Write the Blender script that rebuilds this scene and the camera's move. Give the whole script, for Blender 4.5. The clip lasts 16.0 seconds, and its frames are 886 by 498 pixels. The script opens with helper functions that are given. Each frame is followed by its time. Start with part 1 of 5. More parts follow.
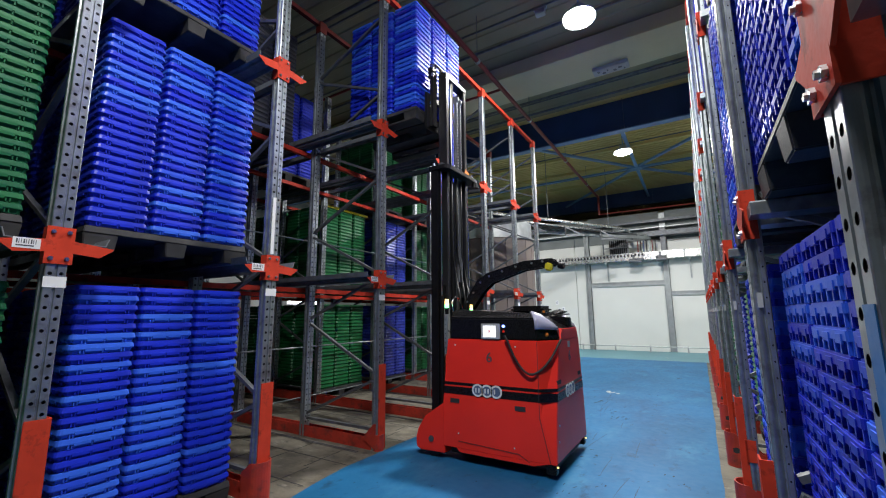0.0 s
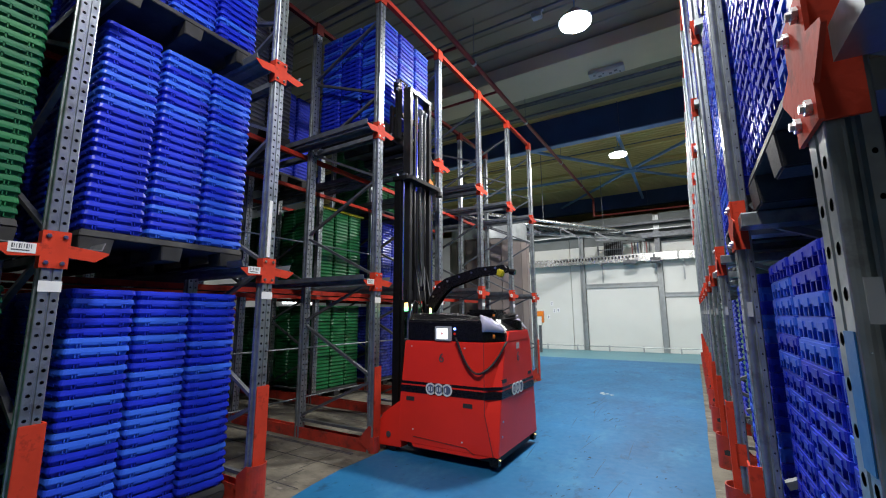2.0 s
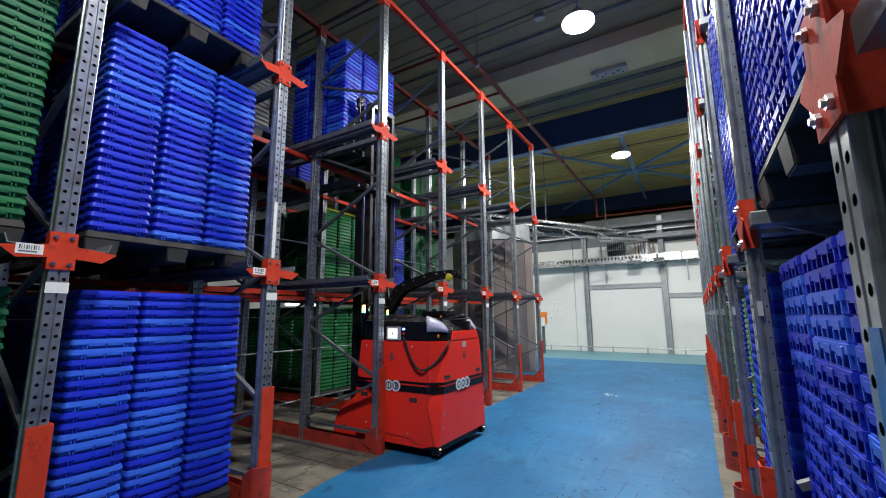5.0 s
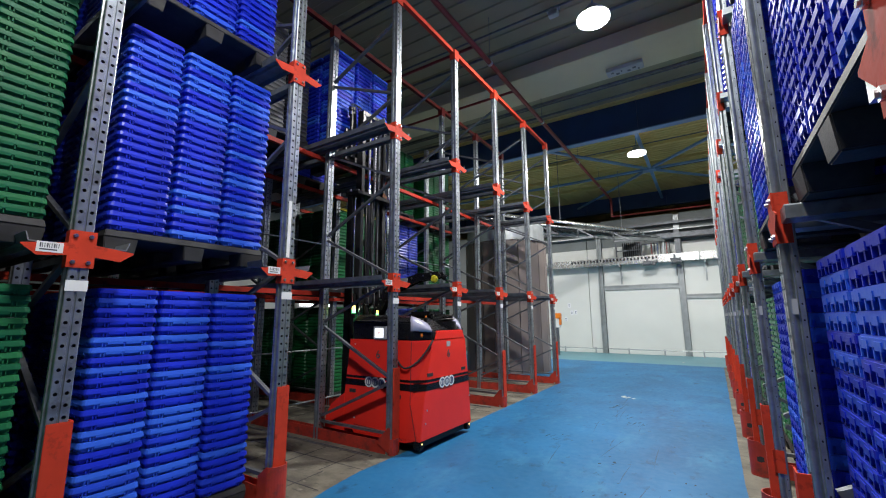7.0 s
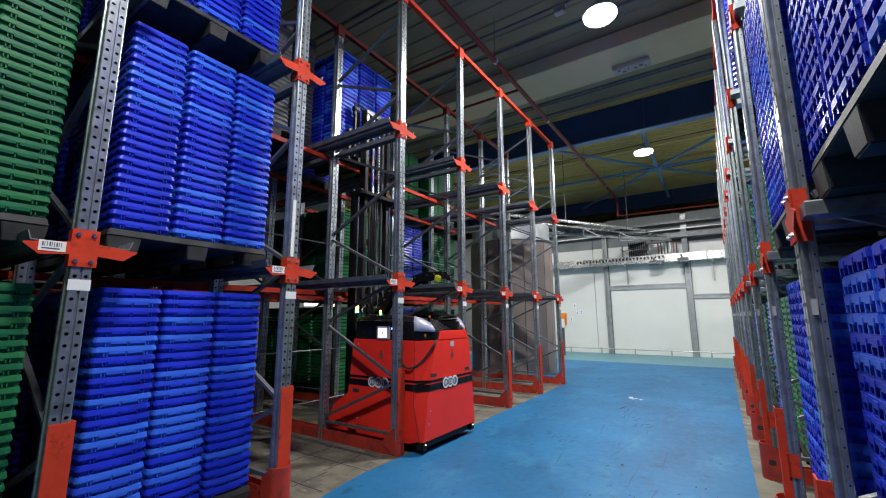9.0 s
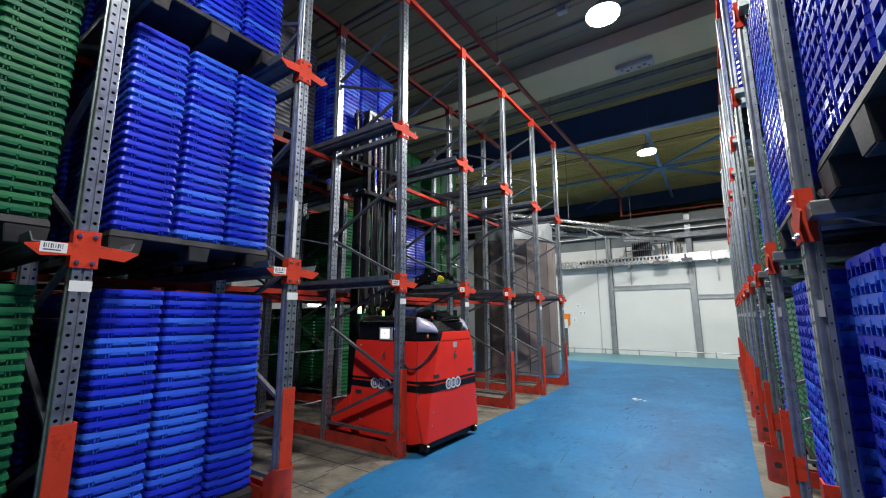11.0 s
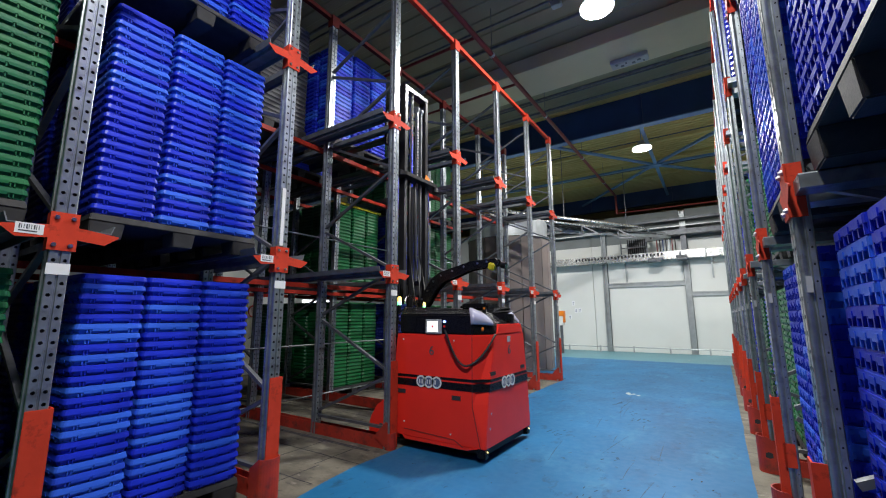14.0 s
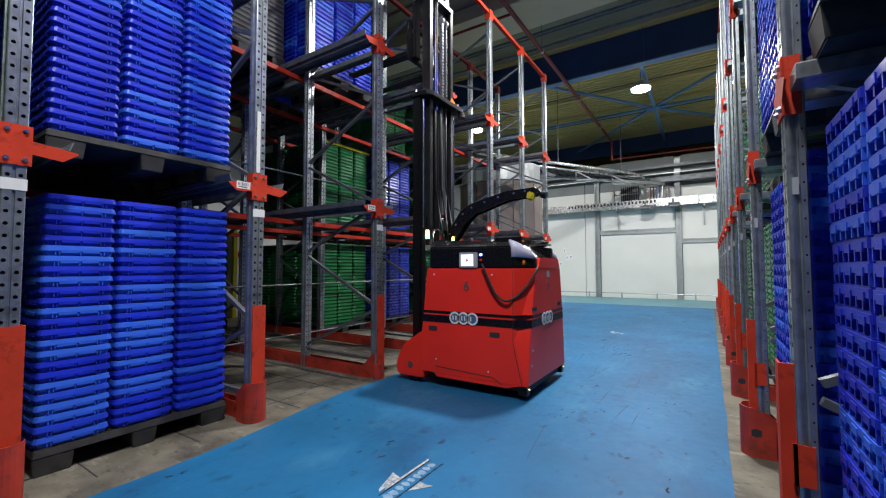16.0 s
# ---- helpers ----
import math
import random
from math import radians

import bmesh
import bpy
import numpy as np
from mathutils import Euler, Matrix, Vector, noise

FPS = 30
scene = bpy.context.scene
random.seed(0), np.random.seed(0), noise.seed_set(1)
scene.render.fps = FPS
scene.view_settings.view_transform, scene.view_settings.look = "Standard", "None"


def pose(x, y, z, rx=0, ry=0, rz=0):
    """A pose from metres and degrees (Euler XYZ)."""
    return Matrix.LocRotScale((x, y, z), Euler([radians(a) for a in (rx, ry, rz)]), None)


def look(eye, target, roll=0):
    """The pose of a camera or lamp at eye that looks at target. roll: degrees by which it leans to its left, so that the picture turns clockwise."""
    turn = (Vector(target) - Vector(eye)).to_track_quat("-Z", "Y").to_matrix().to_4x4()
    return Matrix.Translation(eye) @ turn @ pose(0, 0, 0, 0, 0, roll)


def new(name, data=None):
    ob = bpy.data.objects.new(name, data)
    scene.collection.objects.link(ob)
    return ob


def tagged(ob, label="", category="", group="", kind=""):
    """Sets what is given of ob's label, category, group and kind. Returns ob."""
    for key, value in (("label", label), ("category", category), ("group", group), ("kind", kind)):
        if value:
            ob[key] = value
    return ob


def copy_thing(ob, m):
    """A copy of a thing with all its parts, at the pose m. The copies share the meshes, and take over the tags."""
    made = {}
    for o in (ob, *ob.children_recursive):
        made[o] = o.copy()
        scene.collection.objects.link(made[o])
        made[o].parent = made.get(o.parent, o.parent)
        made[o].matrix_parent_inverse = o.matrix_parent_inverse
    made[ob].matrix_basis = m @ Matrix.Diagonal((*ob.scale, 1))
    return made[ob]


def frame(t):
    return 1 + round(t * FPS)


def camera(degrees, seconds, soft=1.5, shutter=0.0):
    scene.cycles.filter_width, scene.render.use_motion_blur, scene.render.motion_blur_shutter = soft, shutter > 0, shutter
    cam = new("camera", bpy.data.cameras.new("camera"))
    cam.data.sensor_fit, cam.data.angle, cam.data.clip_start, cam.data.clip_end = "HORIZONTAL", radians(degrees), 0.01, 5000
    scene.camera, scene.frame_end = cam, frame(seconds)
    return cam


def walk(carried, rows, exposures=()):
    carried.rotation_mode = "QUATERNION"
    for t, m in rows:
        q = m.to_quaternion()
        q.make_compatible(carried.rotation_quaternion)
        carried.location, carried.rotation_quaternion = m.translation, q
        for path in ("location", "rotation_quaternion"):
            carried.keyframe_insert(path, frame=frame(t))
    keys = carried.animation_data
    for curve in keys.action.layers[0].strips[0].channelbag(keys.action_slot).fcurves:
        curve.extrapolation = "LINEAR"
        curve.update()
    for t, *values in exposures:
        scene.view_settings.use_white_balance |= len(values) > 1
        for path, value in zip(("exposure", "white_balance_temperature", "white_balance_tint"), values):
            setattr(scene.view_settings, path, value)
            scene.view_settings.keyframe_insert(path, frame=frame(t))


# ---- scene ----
cam = camera(94.4, 16.0, soft=1.1)
PATH = [
    (0, (3.069, -2.13, 1.411), (2.031, -0.45, 1.729), -0.5),
    (0.5, (3.067, -2.142, 1.414), (2.03, -0.461, 1.732), -0.5),
    (1, (3.072, -2.147, 1.424), (2.042, -0.461, 1.739), -0.5),
    (1.5, (3.077, -2.149, 1.433), (2.054, -0.46, 1.748), -0.4),
    (2, (3.077, -2.154, 1.445), (2.058, -0.462, 1.761), -0.3),
    (2.5, (3.076, -2.153, 1.454), (2.058, -0.46, 1.769), -0.3),
    (3, (3.069, -2.154, 1.452), (2.056, -0.458, 1.768), -0.3),
    (3.5, (3.064, -2.159, 1.448), (2.049, -0.466, 1.766), -0.3),
    (4, (3.063, -2.161, 1.446), (2.046, -0.468, 1.766), -0.4),
    (6.5, (3.023, -2.148, 1.427), (1.961, -0.485, 1.754), -0.3),
    (7, (3.012, -2.134, 1.425), (1.935, -0.481, 1.754), -0.3),
    (7.5, (3.011, -2.133, 1.43), (1.923, -0.487, 1.76), -0.3),
    (8, (3.003, -2.12, 1.428), (1.918, -0.472, 1.754), -0.1),
    (8.5, (2.988, -2.113, 1.426), (1.894, -0.471, 1.753), -0.2),
    (9, (2.983, -2.102, 1.427), (1.887, -0.461, 1.755), -0.2),
    (11.5, (2.984, -2.085, 1.432), (1.875, -0.454, 1.762), -0.2),
    (12, (2.989, -2.084, 1.429), (1.888, -0.448, 1.757), -0.1),
    (12.5, (2.992, -2.075, 1.423), (1.889, -0.439, 1.749), -0.1),
    (13, (2.991, -2.062, 1.405), (1.883, -0.43, 1.732), -0.2),
    (13.5, (2.991, -2.036, 1.376), (1.889, -0.4, 1.704), -0.3),
    (14, (3.0, -2.009, 1.347), (1.905, -0.368, 1.674), -0.2),
    (14.5, (3.011, -1.978, 1.318), (1.92, -0.332, 1.637), -0.2),
    (15, (3.018, -1.947, 1.291), (1.926, -0.296, 1.579), -0.3),
    (15.5, (3.022, -1.913, 1.242), (1.929, -0.254, 1.468), -0.3),
    (16, (3.02, -1.885, 1.178), (1.934, -0.209, 1.269), -0.1),
]
walk(cam, [(t, look(eye, target, roll)) for t, eye, target, roll in PATH])

# ---- light ----
world = bpy.data.worlds.new("hall_air")
scene.world = world
world.use_nodes = True
world.node_tree.nodes["Background"].inputs[0].default_value = (0.72, 0.70, 0.66, 1)
world.node_tree.nodes["Background"].inputs[1].default_value = 0.01
scene.view_settings.exposure = -0.04

LAMPS = [(2.5, -1.65), (1.87, 3.93), (1.6, 10.15), (-3.72, 10.65), (6.9, 10.3)]
POWER = [268, 418, 330, 270, 270]
LAMP_Z = 6.0
for (lx, ly), watts in zip(LAMPS, POWER):
    light = bpy.data.lights.new("high_bay_light", "AREA")
    light.shape, light.size, light.energy, light.color = "DISK", 0.5, watts, (1.0, 0.985, 0.96)
    new("high_bay_light", light).matrix_world = look((lx, ly, LAMP_Z - 0.05), (lx, ly, 0))


# ---- materials ----
def material(name, base, rough=0.5, metal=0.0, vary=0.12, scale=6.0, bump=0.1, bump_scale=80.0, random_mix=None, dirt=None, spec=0.5, coat=0.0, streak=None):
    m = bpy.data.materials.new(name)
    m.use_nodes = True
    nt = m.node_tree
    N, L = nt.nodes, nt.links
    b = N["Principled BSDF"]
    b.inputs["Metallic"].default_value = metal
    b.inputs["Specular IOR Level"].default_value = spec
    b.inputs["Coat Weight"].default_value = coat
    geo = N.new("ShaderNodeTexCoord")
    src = geo.outputs["Object"]
    big = N.new("ShaderNodeTexNoise")
    big.inputs["Scale"].default_value, big.inputs["Detail"].default_value = scale, 6
    L.new(src, big.inputs["Vector"])
    fine = N.new("ShaderNodeTexNoise")
    fine.inputs["Scale"].default_value, fine.inputs["Detail"].default_value = bump_scale, 4
    L.new(src, fine.inputs["Vector"])
    ramp = N.new("ShaderNodeMapRange")
    ramp.inputs["From Min"].default_value, ramp.inputs["From Max"].default_value = 0.3, 0.7
    ramp.inputs["To Min"].default_value, ramp.inputs["To Max"].default_value = 1 - vary, 1 + vary
    L.new(big.outputs["Fac"], ramp.inputs["Value"])
    mul = N.new("ShaderNodeMix")
    mul.data_type, mul.blend_type = "RGBA", "MULTIPLY"
    mul.inputs["Factor"].default_value = 1
    mul.inputs["A"].default_value = (*base, 1)
    L.new(ramp.outputs["Result"], mul.inputs["B"])
    col = mul.outputs["Result"]
    if random_mix:
        other, share = random_mix
        info = N.new("ShaderNodeObjectInfo")
        step = N.new("ShaderNodeMapRange")
        step.inputs["From Min"].default_value, step.inputs["From Max"].default_value = 1 - share - 0.12, 1 - share + 0.1
        L.new(info.outputs["Random"], step.inputs["Value"])
        mix = N.new("ShaderNodeMix")
        mix.data_type = "RGBA"
        L.new(step.outputs["Result"], mix.inputs["Factor"])
        L.new(col, mix.inputs["A"])
        mix.inputs["B"].default_value = (*other, 1)
        col = mix.outputs["Result"]
    for colour, amount, dscale in ([dirt] if isinstance(dirt, tuple) else dirt or []):
        spots = N.new("ShaderNodeTexNoise")
        spots.inputs["Scale"].default_value, spots.inputs["Detail"].default_value, spots.inputs["Roughness"].default_value = dscale, 8, 0.65
        if streak:
            turn = N.new("ShaderNodeMapping")
            turn.inputs["Scale"].default_value = streak
            turn.inputs["Location"].default_value = (dscale, 2 * dscale, 0)
            L.new(src, turn.inputs["Vector"])
            L.new(turn.outputs["Vector"], spots.inputs["Vector"])
        else:
            L.new(src, spots.inputs["Vector"])
        cut = N.new("ShaderNodeMapRange")
        cut.inputs["From Min"].default_value, cut.inputs["From Max"].default_value = 0.62 - 0.2 * amount, 0.72
        L.new(spots.outputs["Fac"], cut.inputs["Value"])
        mix = N.new("ShaderNodeMix")
        mix.data_type = "RGBA"
        L.new(cut.outputs["Result"], mix.inputs["Factor"])
        L.new(col, mix.inputs["A"])
        mix.inputs["B"].default_value = (*colour, 1)
        col = mix.outputs["Result"]
    L.new(col, b.inputs["Base Color"])
    rr = N.new("ShaderNodeMapRange")
    rr.inputs["To Min"].default_value, rr.inputs["To Max"].default_value = max(0.03, rough - 0.12), min(1, rough + 0.12)
    L.new(fine.outputs["Fac"], rr.inputs["Value"])
    L.new(rr.outputs["Result"], b.inputs["Roughness"])
    if bump:
        bp = N.new("ShaderNodeBump")
        bp.inputs["Strength"].default_value, bp.inputs["Distance"].default_value = bump, 0.003
        L.new(fine.outputs["Fac"], bp.inputs["Height"])
        L.new(bp.outputs["Normal"], b.inputs["Normal"])
    return m


def glow(name, colour, strength, base=(0.8, 0.8, 0.8)):
    m = material(name, base, 0.3, vary=0.02, bump=0)
    b = m.node_tree.nodes["Principled BSDF"]
    b.inputs["Emission Color"].default_value = (*colour, 1)
    b.inputs["Emission Strength"].default_value = strength
    return m


BLUE = material("blue_plastic", (0.009, 0.026, 0.49), 0.42, vary=0.2, scale=9, bump=0.08, random_mix=((0.032, 0.125, 0.70), 0.30), spec=0.33)
BLUE_DEEP = material("blue_plastic_stack", (0.010, 0.030, 0.52), 0.38, vary=0.25, scale=5, bump=0.08)
GREEN = material("green_plastic", (0.006, 0.105, 0.045), 0.52, spec=0.2, vary=0.15, scale=9, bump=0.08, random_mix=((0.014, 0.14, 0.050), 0.25))
GREEN_DEEP = material("green_plastic_stack", (0.008, 0.12, 0.035), 0.38, vary=0.3, scale=5, bump=0.08)
GREY_CRATE = material("grey_crate_plastic", (0.07, 0.072, 0.075), 0.45, vary=0.25, scale=6, bump=0.1)
PALLET = material("black_pallet_plastic", (0.038, 0.038, 0.040), 0.58, spec=0.25, vary=0.35, scale=7, bump=0.25, bump_scale=120, dirt=((0.07, 0.067, 0.063), 0.35, 5))
STEEL = material("galvanised_steel", (0.34, 0.375, 0.395), 0.34, 0.75, vary=0.22, scale=14, bump=0.12, bump_scale=45, dirt=((0.20, 0.20, 0.205), 0.3, 9))
DARK_STEEL = material("brace_steel", (0.16, 0.17, 0.185), 0.5, 0.6, vary=0.25, scale=9, bump=0.12)
# rail steel darkened: the shade under the rails is put into its colour
RAIL_STEEL = material("shaded_rail_steel", (0.17, 0.185, 0.20), 0.5, 0.25, vary=0.25, scale=9, bump=0.1, dirt=((0.10, 0.10, 0.105), 0.35, 6))
RED = material("red_rack_paint", (0.60, 0.050, 0.022), 0.68, spec=0.15, vary=0.14, scale=7, bump=0.12, dirt=((0.16, 0.022, 0.014), 0.35, 11))
RED_WORN = material("red_floor_paint", (0.47, 0.040, 0.022), 0.5, vary=0.2, scale=6, bump=0.2, dirt=((0.07, 0.03, 0.025), 0.6, 8))
CROSS_RED = material("red_cross_beam_paint", (0.42, 0.034, 0.018), 0.5, spec=0.18, vary=0.25, scale=5, bump=0.12, dirt=((0.08, 0.02, 0.018), 0.35, 7))
# rear top beam: its shade is put into this darker red, besides the dirt
BEAM_RED = material("shaded_red_beam_paint", (0.10, 0.012, 0.010), 0.5, spec=0.18, vary=0.25, scale=5, bump=0.12, dirt=((0.05, 0.02, 0.018), 0.5, 9))
BADGE = material("badge_blue_grey", (0.10, 0.14, 0.23), 0.4, vary=0.05, bump=0)
PIPE_RED = material("red_pipe_paint", (0.22, 0.025, 0.022), 0.45, vary=0.25, scale=2.5, bump=0.1)
BOLT = material("zinc_bolt", (0.55, 0.56, 0.57), 0.3, 1.0, vary=0.1, bump=0)
STRIP_BLUE = material("blue_tape", (0.02, 0.16, 0.42), 0.4, vary=0.1, scale=20, bump=0.05)
# dark colour standing for shade inside holes; seams and slab joints use it too
HOLE = material("hole_shade_and_joint_dark", (0.03, 0.03, 0.034), 0.8, vary=0.1, bump=0)
LABEL = material("white_label_paper", (0.78, 0.78, 0.76), 0.6, vary=0.06, bump=0.05)
INK = material("label_ink", (0.08, 0.08, 0.09), 0.6, vary=0.05, bump=0)
CONCRETE = material("old_concrete", (0.150, 0.136, 0.104), 0.75, vary=0.45, scale=3.2, bump=0.5, bump_scale=60, dirt=[((0.045, 0.039, 0.033), 0.6, 1.7), ((0.30, 0.28, 0.235), 0.25, 4.0), ((0.035, 0.031, 0.028), 0.3, 7.0)], streak=(1.0, 1.9, 1.0))
FLOOR_BLUE = material("blue_floor_coating", (0.015, 0.135, 0.300), 0.52, vary=0.22, scale=0.9, bump=0.12, bump_scale=14, dirt=[((0.013, 0.078, 0.190), 0.5, 0.8), ((0.040, 0.195, 0.36), 0.35, 1.3), ((0.012, 0.060, 0.135), 0.15, 3.0), ((0.012, 0.045, 0.095), 0.02, 6.0)], spec=0.25, streak=(1.5, 0.8, 1.0))
FLOOR_CYAN = material("turquoise_floor_coating", (0.10, 0.27, 0.33), 0.45, vary=0.08, scale=1.0, bump=0.1)
WORN_WHITE = material("worn_white_marking", (0.55, 0.56, 0.54), 0.7, vary=0.15, scale=20, bump=0.2, dirt=[((0.03, 0.13, 0.28), 0.75, 22), ((0.12, 0.15, 0.18), 0.5, 45)])
CHIP = material("pale_blue_paint", (0.22, 0.36, 0.52), 0.7, vary=0.2, scale=30, bump=0.2, dirt=((0.03, 0.13, 0.28), 0.4, 40))
SCUFF = material("black_scuff", (0.009, 0.020, 0.038), 0.7, vary=0.3, scale=30, bump=0.2)
TYRE = material("tyre_mark_blue", (0.011, 0.060, 0.135), 0.6, vary=0.3, scale=25, bump=0.1, dirt=((0.015, 0.135, 0.300), 0.5, 30))
NOTICE = material("notice_paper", (0.93, 0.94, 0.96), 0.6, vary=0.03, bump=0)
WALL_WHITE = material("white_wall_panel", (0.80, 0.82, 0.79), 0.42, vary=0.035, scale=0.9, bump=0.03)
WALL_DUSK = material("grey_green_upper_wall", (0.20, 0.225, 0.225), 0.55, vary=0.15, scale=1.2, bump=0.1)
WALL_GREY = material("plain_hall_wall", (0.42, 0.44, 0.44), 0.6, vary=0.1, scale=1.0, bump=0.1)
ZINC = material("zinc_frame_steel", (0.42, 0.45, 0.46), 0.42, 0.55, vary=0.15, scale=5, bump=0.08)
BRIGHT = material("polished_duct_steel", (0.70, 0.71, 0.70), 0.26, 0.8, vary=0.22, scale=2.5, bump=0.15, bump_scale=9)
# one roof: dimness over the racks painted as darker beige, light beyond as brighter
CEIL_NEAR = material("dimmed_beige_roof_panel", (0.29, 0.272, 0.165), 0.55, vary=0.14, scale=0.7, bump=0.06)
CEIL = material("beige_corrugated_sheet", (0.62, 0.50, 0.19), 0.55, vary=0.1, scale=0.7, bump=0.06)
CREAM = material("cream_painted_duct", (0.60, 0.55, 0.34), 0.55, vary=0.1, scale=0.8, bump=0.06)
# the girder web faces away from the lamps; its shade is in this blue
GIRDER = material("shaded_girder_blue", (0.022, 0.060, 0.17), 0.45, vary=0.18, scale=1.5, bump=0.08)
BRACE_BLUE = material("light_blue_brace_paint", (0.13, 0.26, 0.46), 0.45, vary=0.15, scale=2.0, bump=0.08)
BROWN = material("grey_brown_panel", (0.20, 0.163, 0.147), 0.55, vary=0.10, scale=1.8, bump=0.12)
TRUCK_RED = material("red_truck_paint", (0.93, 0.036, 0.021), 0.36, vary=0.05, scale=3, bump=0.05, bump_scale=200, coat=0.04, spec=0.3)
TRUCK_BLACK = material("black_truck_cover", (0.008, 0.008, 0.009), 0.28, spec=0.25, vary=0.1, scale=4, bump=0.04)
MAST_BLACK = material("black_mast_steel", (0.007, 0.007, 0.008), 0.4, 0.0, spec=0.3, vary=0.3, scale=8, bump=0.1)
MAST_RAIL = material("dark_rolled_steel", (0.020, 0.020, 0.022), 0.33, 0.1, vary=0.3, scale=7, bump=0.08)
CHROME = material("chromed_rod", (0.75, 0.76, 0.77), 0.15, 1.0, vary=0.05, bump=0)
RUBBER = material("black_rubber", (0.015, 0.015, 0.015), 0.6, vary=0.1, bump=0.1)
GREY_PLATE = material("grey_screen_bezel", (0.42, 0.43, 0.44), 0.4, vary=0.05, bump=0)
LENS = material("pale_signal_lens", (0.36, 0.36, 0.47), 0.22, vary=0.06, bump=0, coat=0.5)
WRAP = material("blue_crates_under_film", (0.035, 0.055, 0.42), 0.25, vary=0.5, scale=12, bump=0.5, bump_scale=30, coat=0.6)
YELLOW = material("yellow_strap", (0.60, 0.52, 0.02), 0.5, vary=0.08, bump=0.05)
ORANGE = material("orange_plastic", (0.85, 0.24, 0.02), 0.4, vary=0.05, bump=0)
LAMP_GLOW = glow("lamp_diffuser", (0.95, 0.98, 1.0), 14)
SCREEN_GLOW = glow("screen_glow", (0.92, 0.95, 1.0), 1.1)
GREEN_GLOW = glow("green_signal_glow", (0.15, 1.0, 0.35), 3)
AMBER_GLOW = glow("amber_signal_glow", (1.0, 0.62, 0.12), 3)
BLUE_GLOW = glow("blue_signal_glow", (0.15, 0.25, 1.0), 5)
WINDOW_GLOW = glow("far_daylight_pane", (0.95, 0.97, 1.0), 3.0)


# ---- mesh helpers ----
class Shape:
    """Collects vertices and faces for one mesh."""

    def __init__(self):
        self.v, self.f = [], []

    def face(self, pts):
        n = len(self.v)
        self.v += [tuple(p) for p in pts]
        self.f.append(tuple(range(n, n + len(pts))))

    def hexa(self, low, high):
        n = len(self.v)
        k = len(low)
        self.v += [tuple(p) for p in low] + [tuple(p) for p in high]
        self.f.append(tuple(range(n + k - 1, n - 1, -1)))
        self.f.append(tuple(range(n + k, n + 2 * k)))
        for i in range(k):
            j = (i + 1) % k
            self.f.append((n + i, n + j, n + k + j, n + k + i))

    def box(self, x0, x1, y0, y1, z0, z1):
        self.hexa([(x0, y0, z0), (x1, y0, z0), (x1, y1, z0), (x0, y1, z0)], [(x0, y0, z1), (x1, y0, z1), (x1, y1, z1), (x0, y1, z1)])
        return self

    def prism_y(self, poly, y0, y1):
        """poly in x, z, counter-clockwise seen from -y."""
        self.hexa([(x, y1, z) for x, z in poly][::-1], [(x, y0, z) for x, z in poly][::-1])
        return self

    def prism_z(self, poly, z0, z1):
        self.hexa([(x, y, z0) for x, y in poly], [(x, y, z1) for x, y in poly])
        return self

    def prism_x(self, poly, x0, x1):
        """poly in y, z, counter-clockwise seen from +x."""
        self.hexa([(x0, y, z) for y, z in poly], [(x1, y, z) for y, z in poly])
        return self

    def rod(self, a, b, r, n=10, r2=None):
        a, b = Vector(a), Vector(b)
        q = (b - a).to_track_quat("Z", "Y")
        ring = [Vector((math.cos(2 * math.pi * i / n), math.sin(2 * math.pi * i / n), 0)) for i in range(n)]
        self.hexa([a + q @ (p * r) for p in ring], [b + q @ (p * (r2 if r2 is not None else r)) for p in ring])
        return self

    def bar(self, a, b, w, h):
        """A flat bar from a to b, w across and h deep."""
        a, b = Vector(a), Vector(b)
        q = (b - a).to_track_quat("Z", "Y")
        ring = [Vector((sx * w / 2, sy * h / 2, 0)) for sx, sy in ((-1, -1), (1, -1), (1, 1), (-1, 1))]
        self.hexa([a + q @ p for p in ring], [b + q @ p for p in ring])
        return self

    def tube(self, pts, r, n=8):
        pts = [Vector(p) for p in pts]
        rows = []
        for i, p in enumerate(pts):
            d = (pts[min(i + 1, len(pts) - 1)] - pts[max(i - 1, 0)]).normalized()
            q = d.to_track_quat("Z", "Y")
            n0 = len(self.v)
            self.v += [tuple(p + q @ Vector((r * math.cos(2 * math.pi * k / n), r * math.sin(2 * math.pi * k / n), 0))) for k in range(n)]
            rows.append(n0)
        for a, b in zip(rows, rows[1:]):
            best = min(range(n), key=lambda s: (Vector(self.v[a]) - Vector(self.v[b + s])).length)
            for k in range(n):
                j = (k + 1) % n
                self.f.append((a + k, a + j, b + (j + best) % n, b + (k + best) % n))
        self.f.append(tuple(range(rows[0] + n - 1, rows[0] - 1, -1)))
        self.f.append(tuple(range(rows[-1], rows[-1] + n)))
        return self

    def mesh(self, name, mat, bevel=0.0, smooth=False, weld=False):
        me = bpy.data.meshes.new(name)
        me.from_pydata(self.v, [], self.f)
        if bevel:
            bm = bmesh.new()
            bm.from_mesh(me)
            bmesh.ops.remove_doubles(bm, verts=bm.verts, dist=1e-5)
            edges = [e for e in bm.edges if e.is_manifold and e.calc_face_angle(0) > 0.5]
            bmesh.ops.bevel(bm, geom=edges, offset=bevel, segments=2, affect="EDGES", clamp_overlap=True)
            bm.to_mesh(me)
            bm.free()
        if weld:
            bm = bmesh.new()
            bm.from_mesh(me)
            bmesh.ops.remove_doubles(bm, verts=bm.verts, dist=1e-5)
            bm.to_mesh(me)
            bm.free()
        me.materials.append(mat)
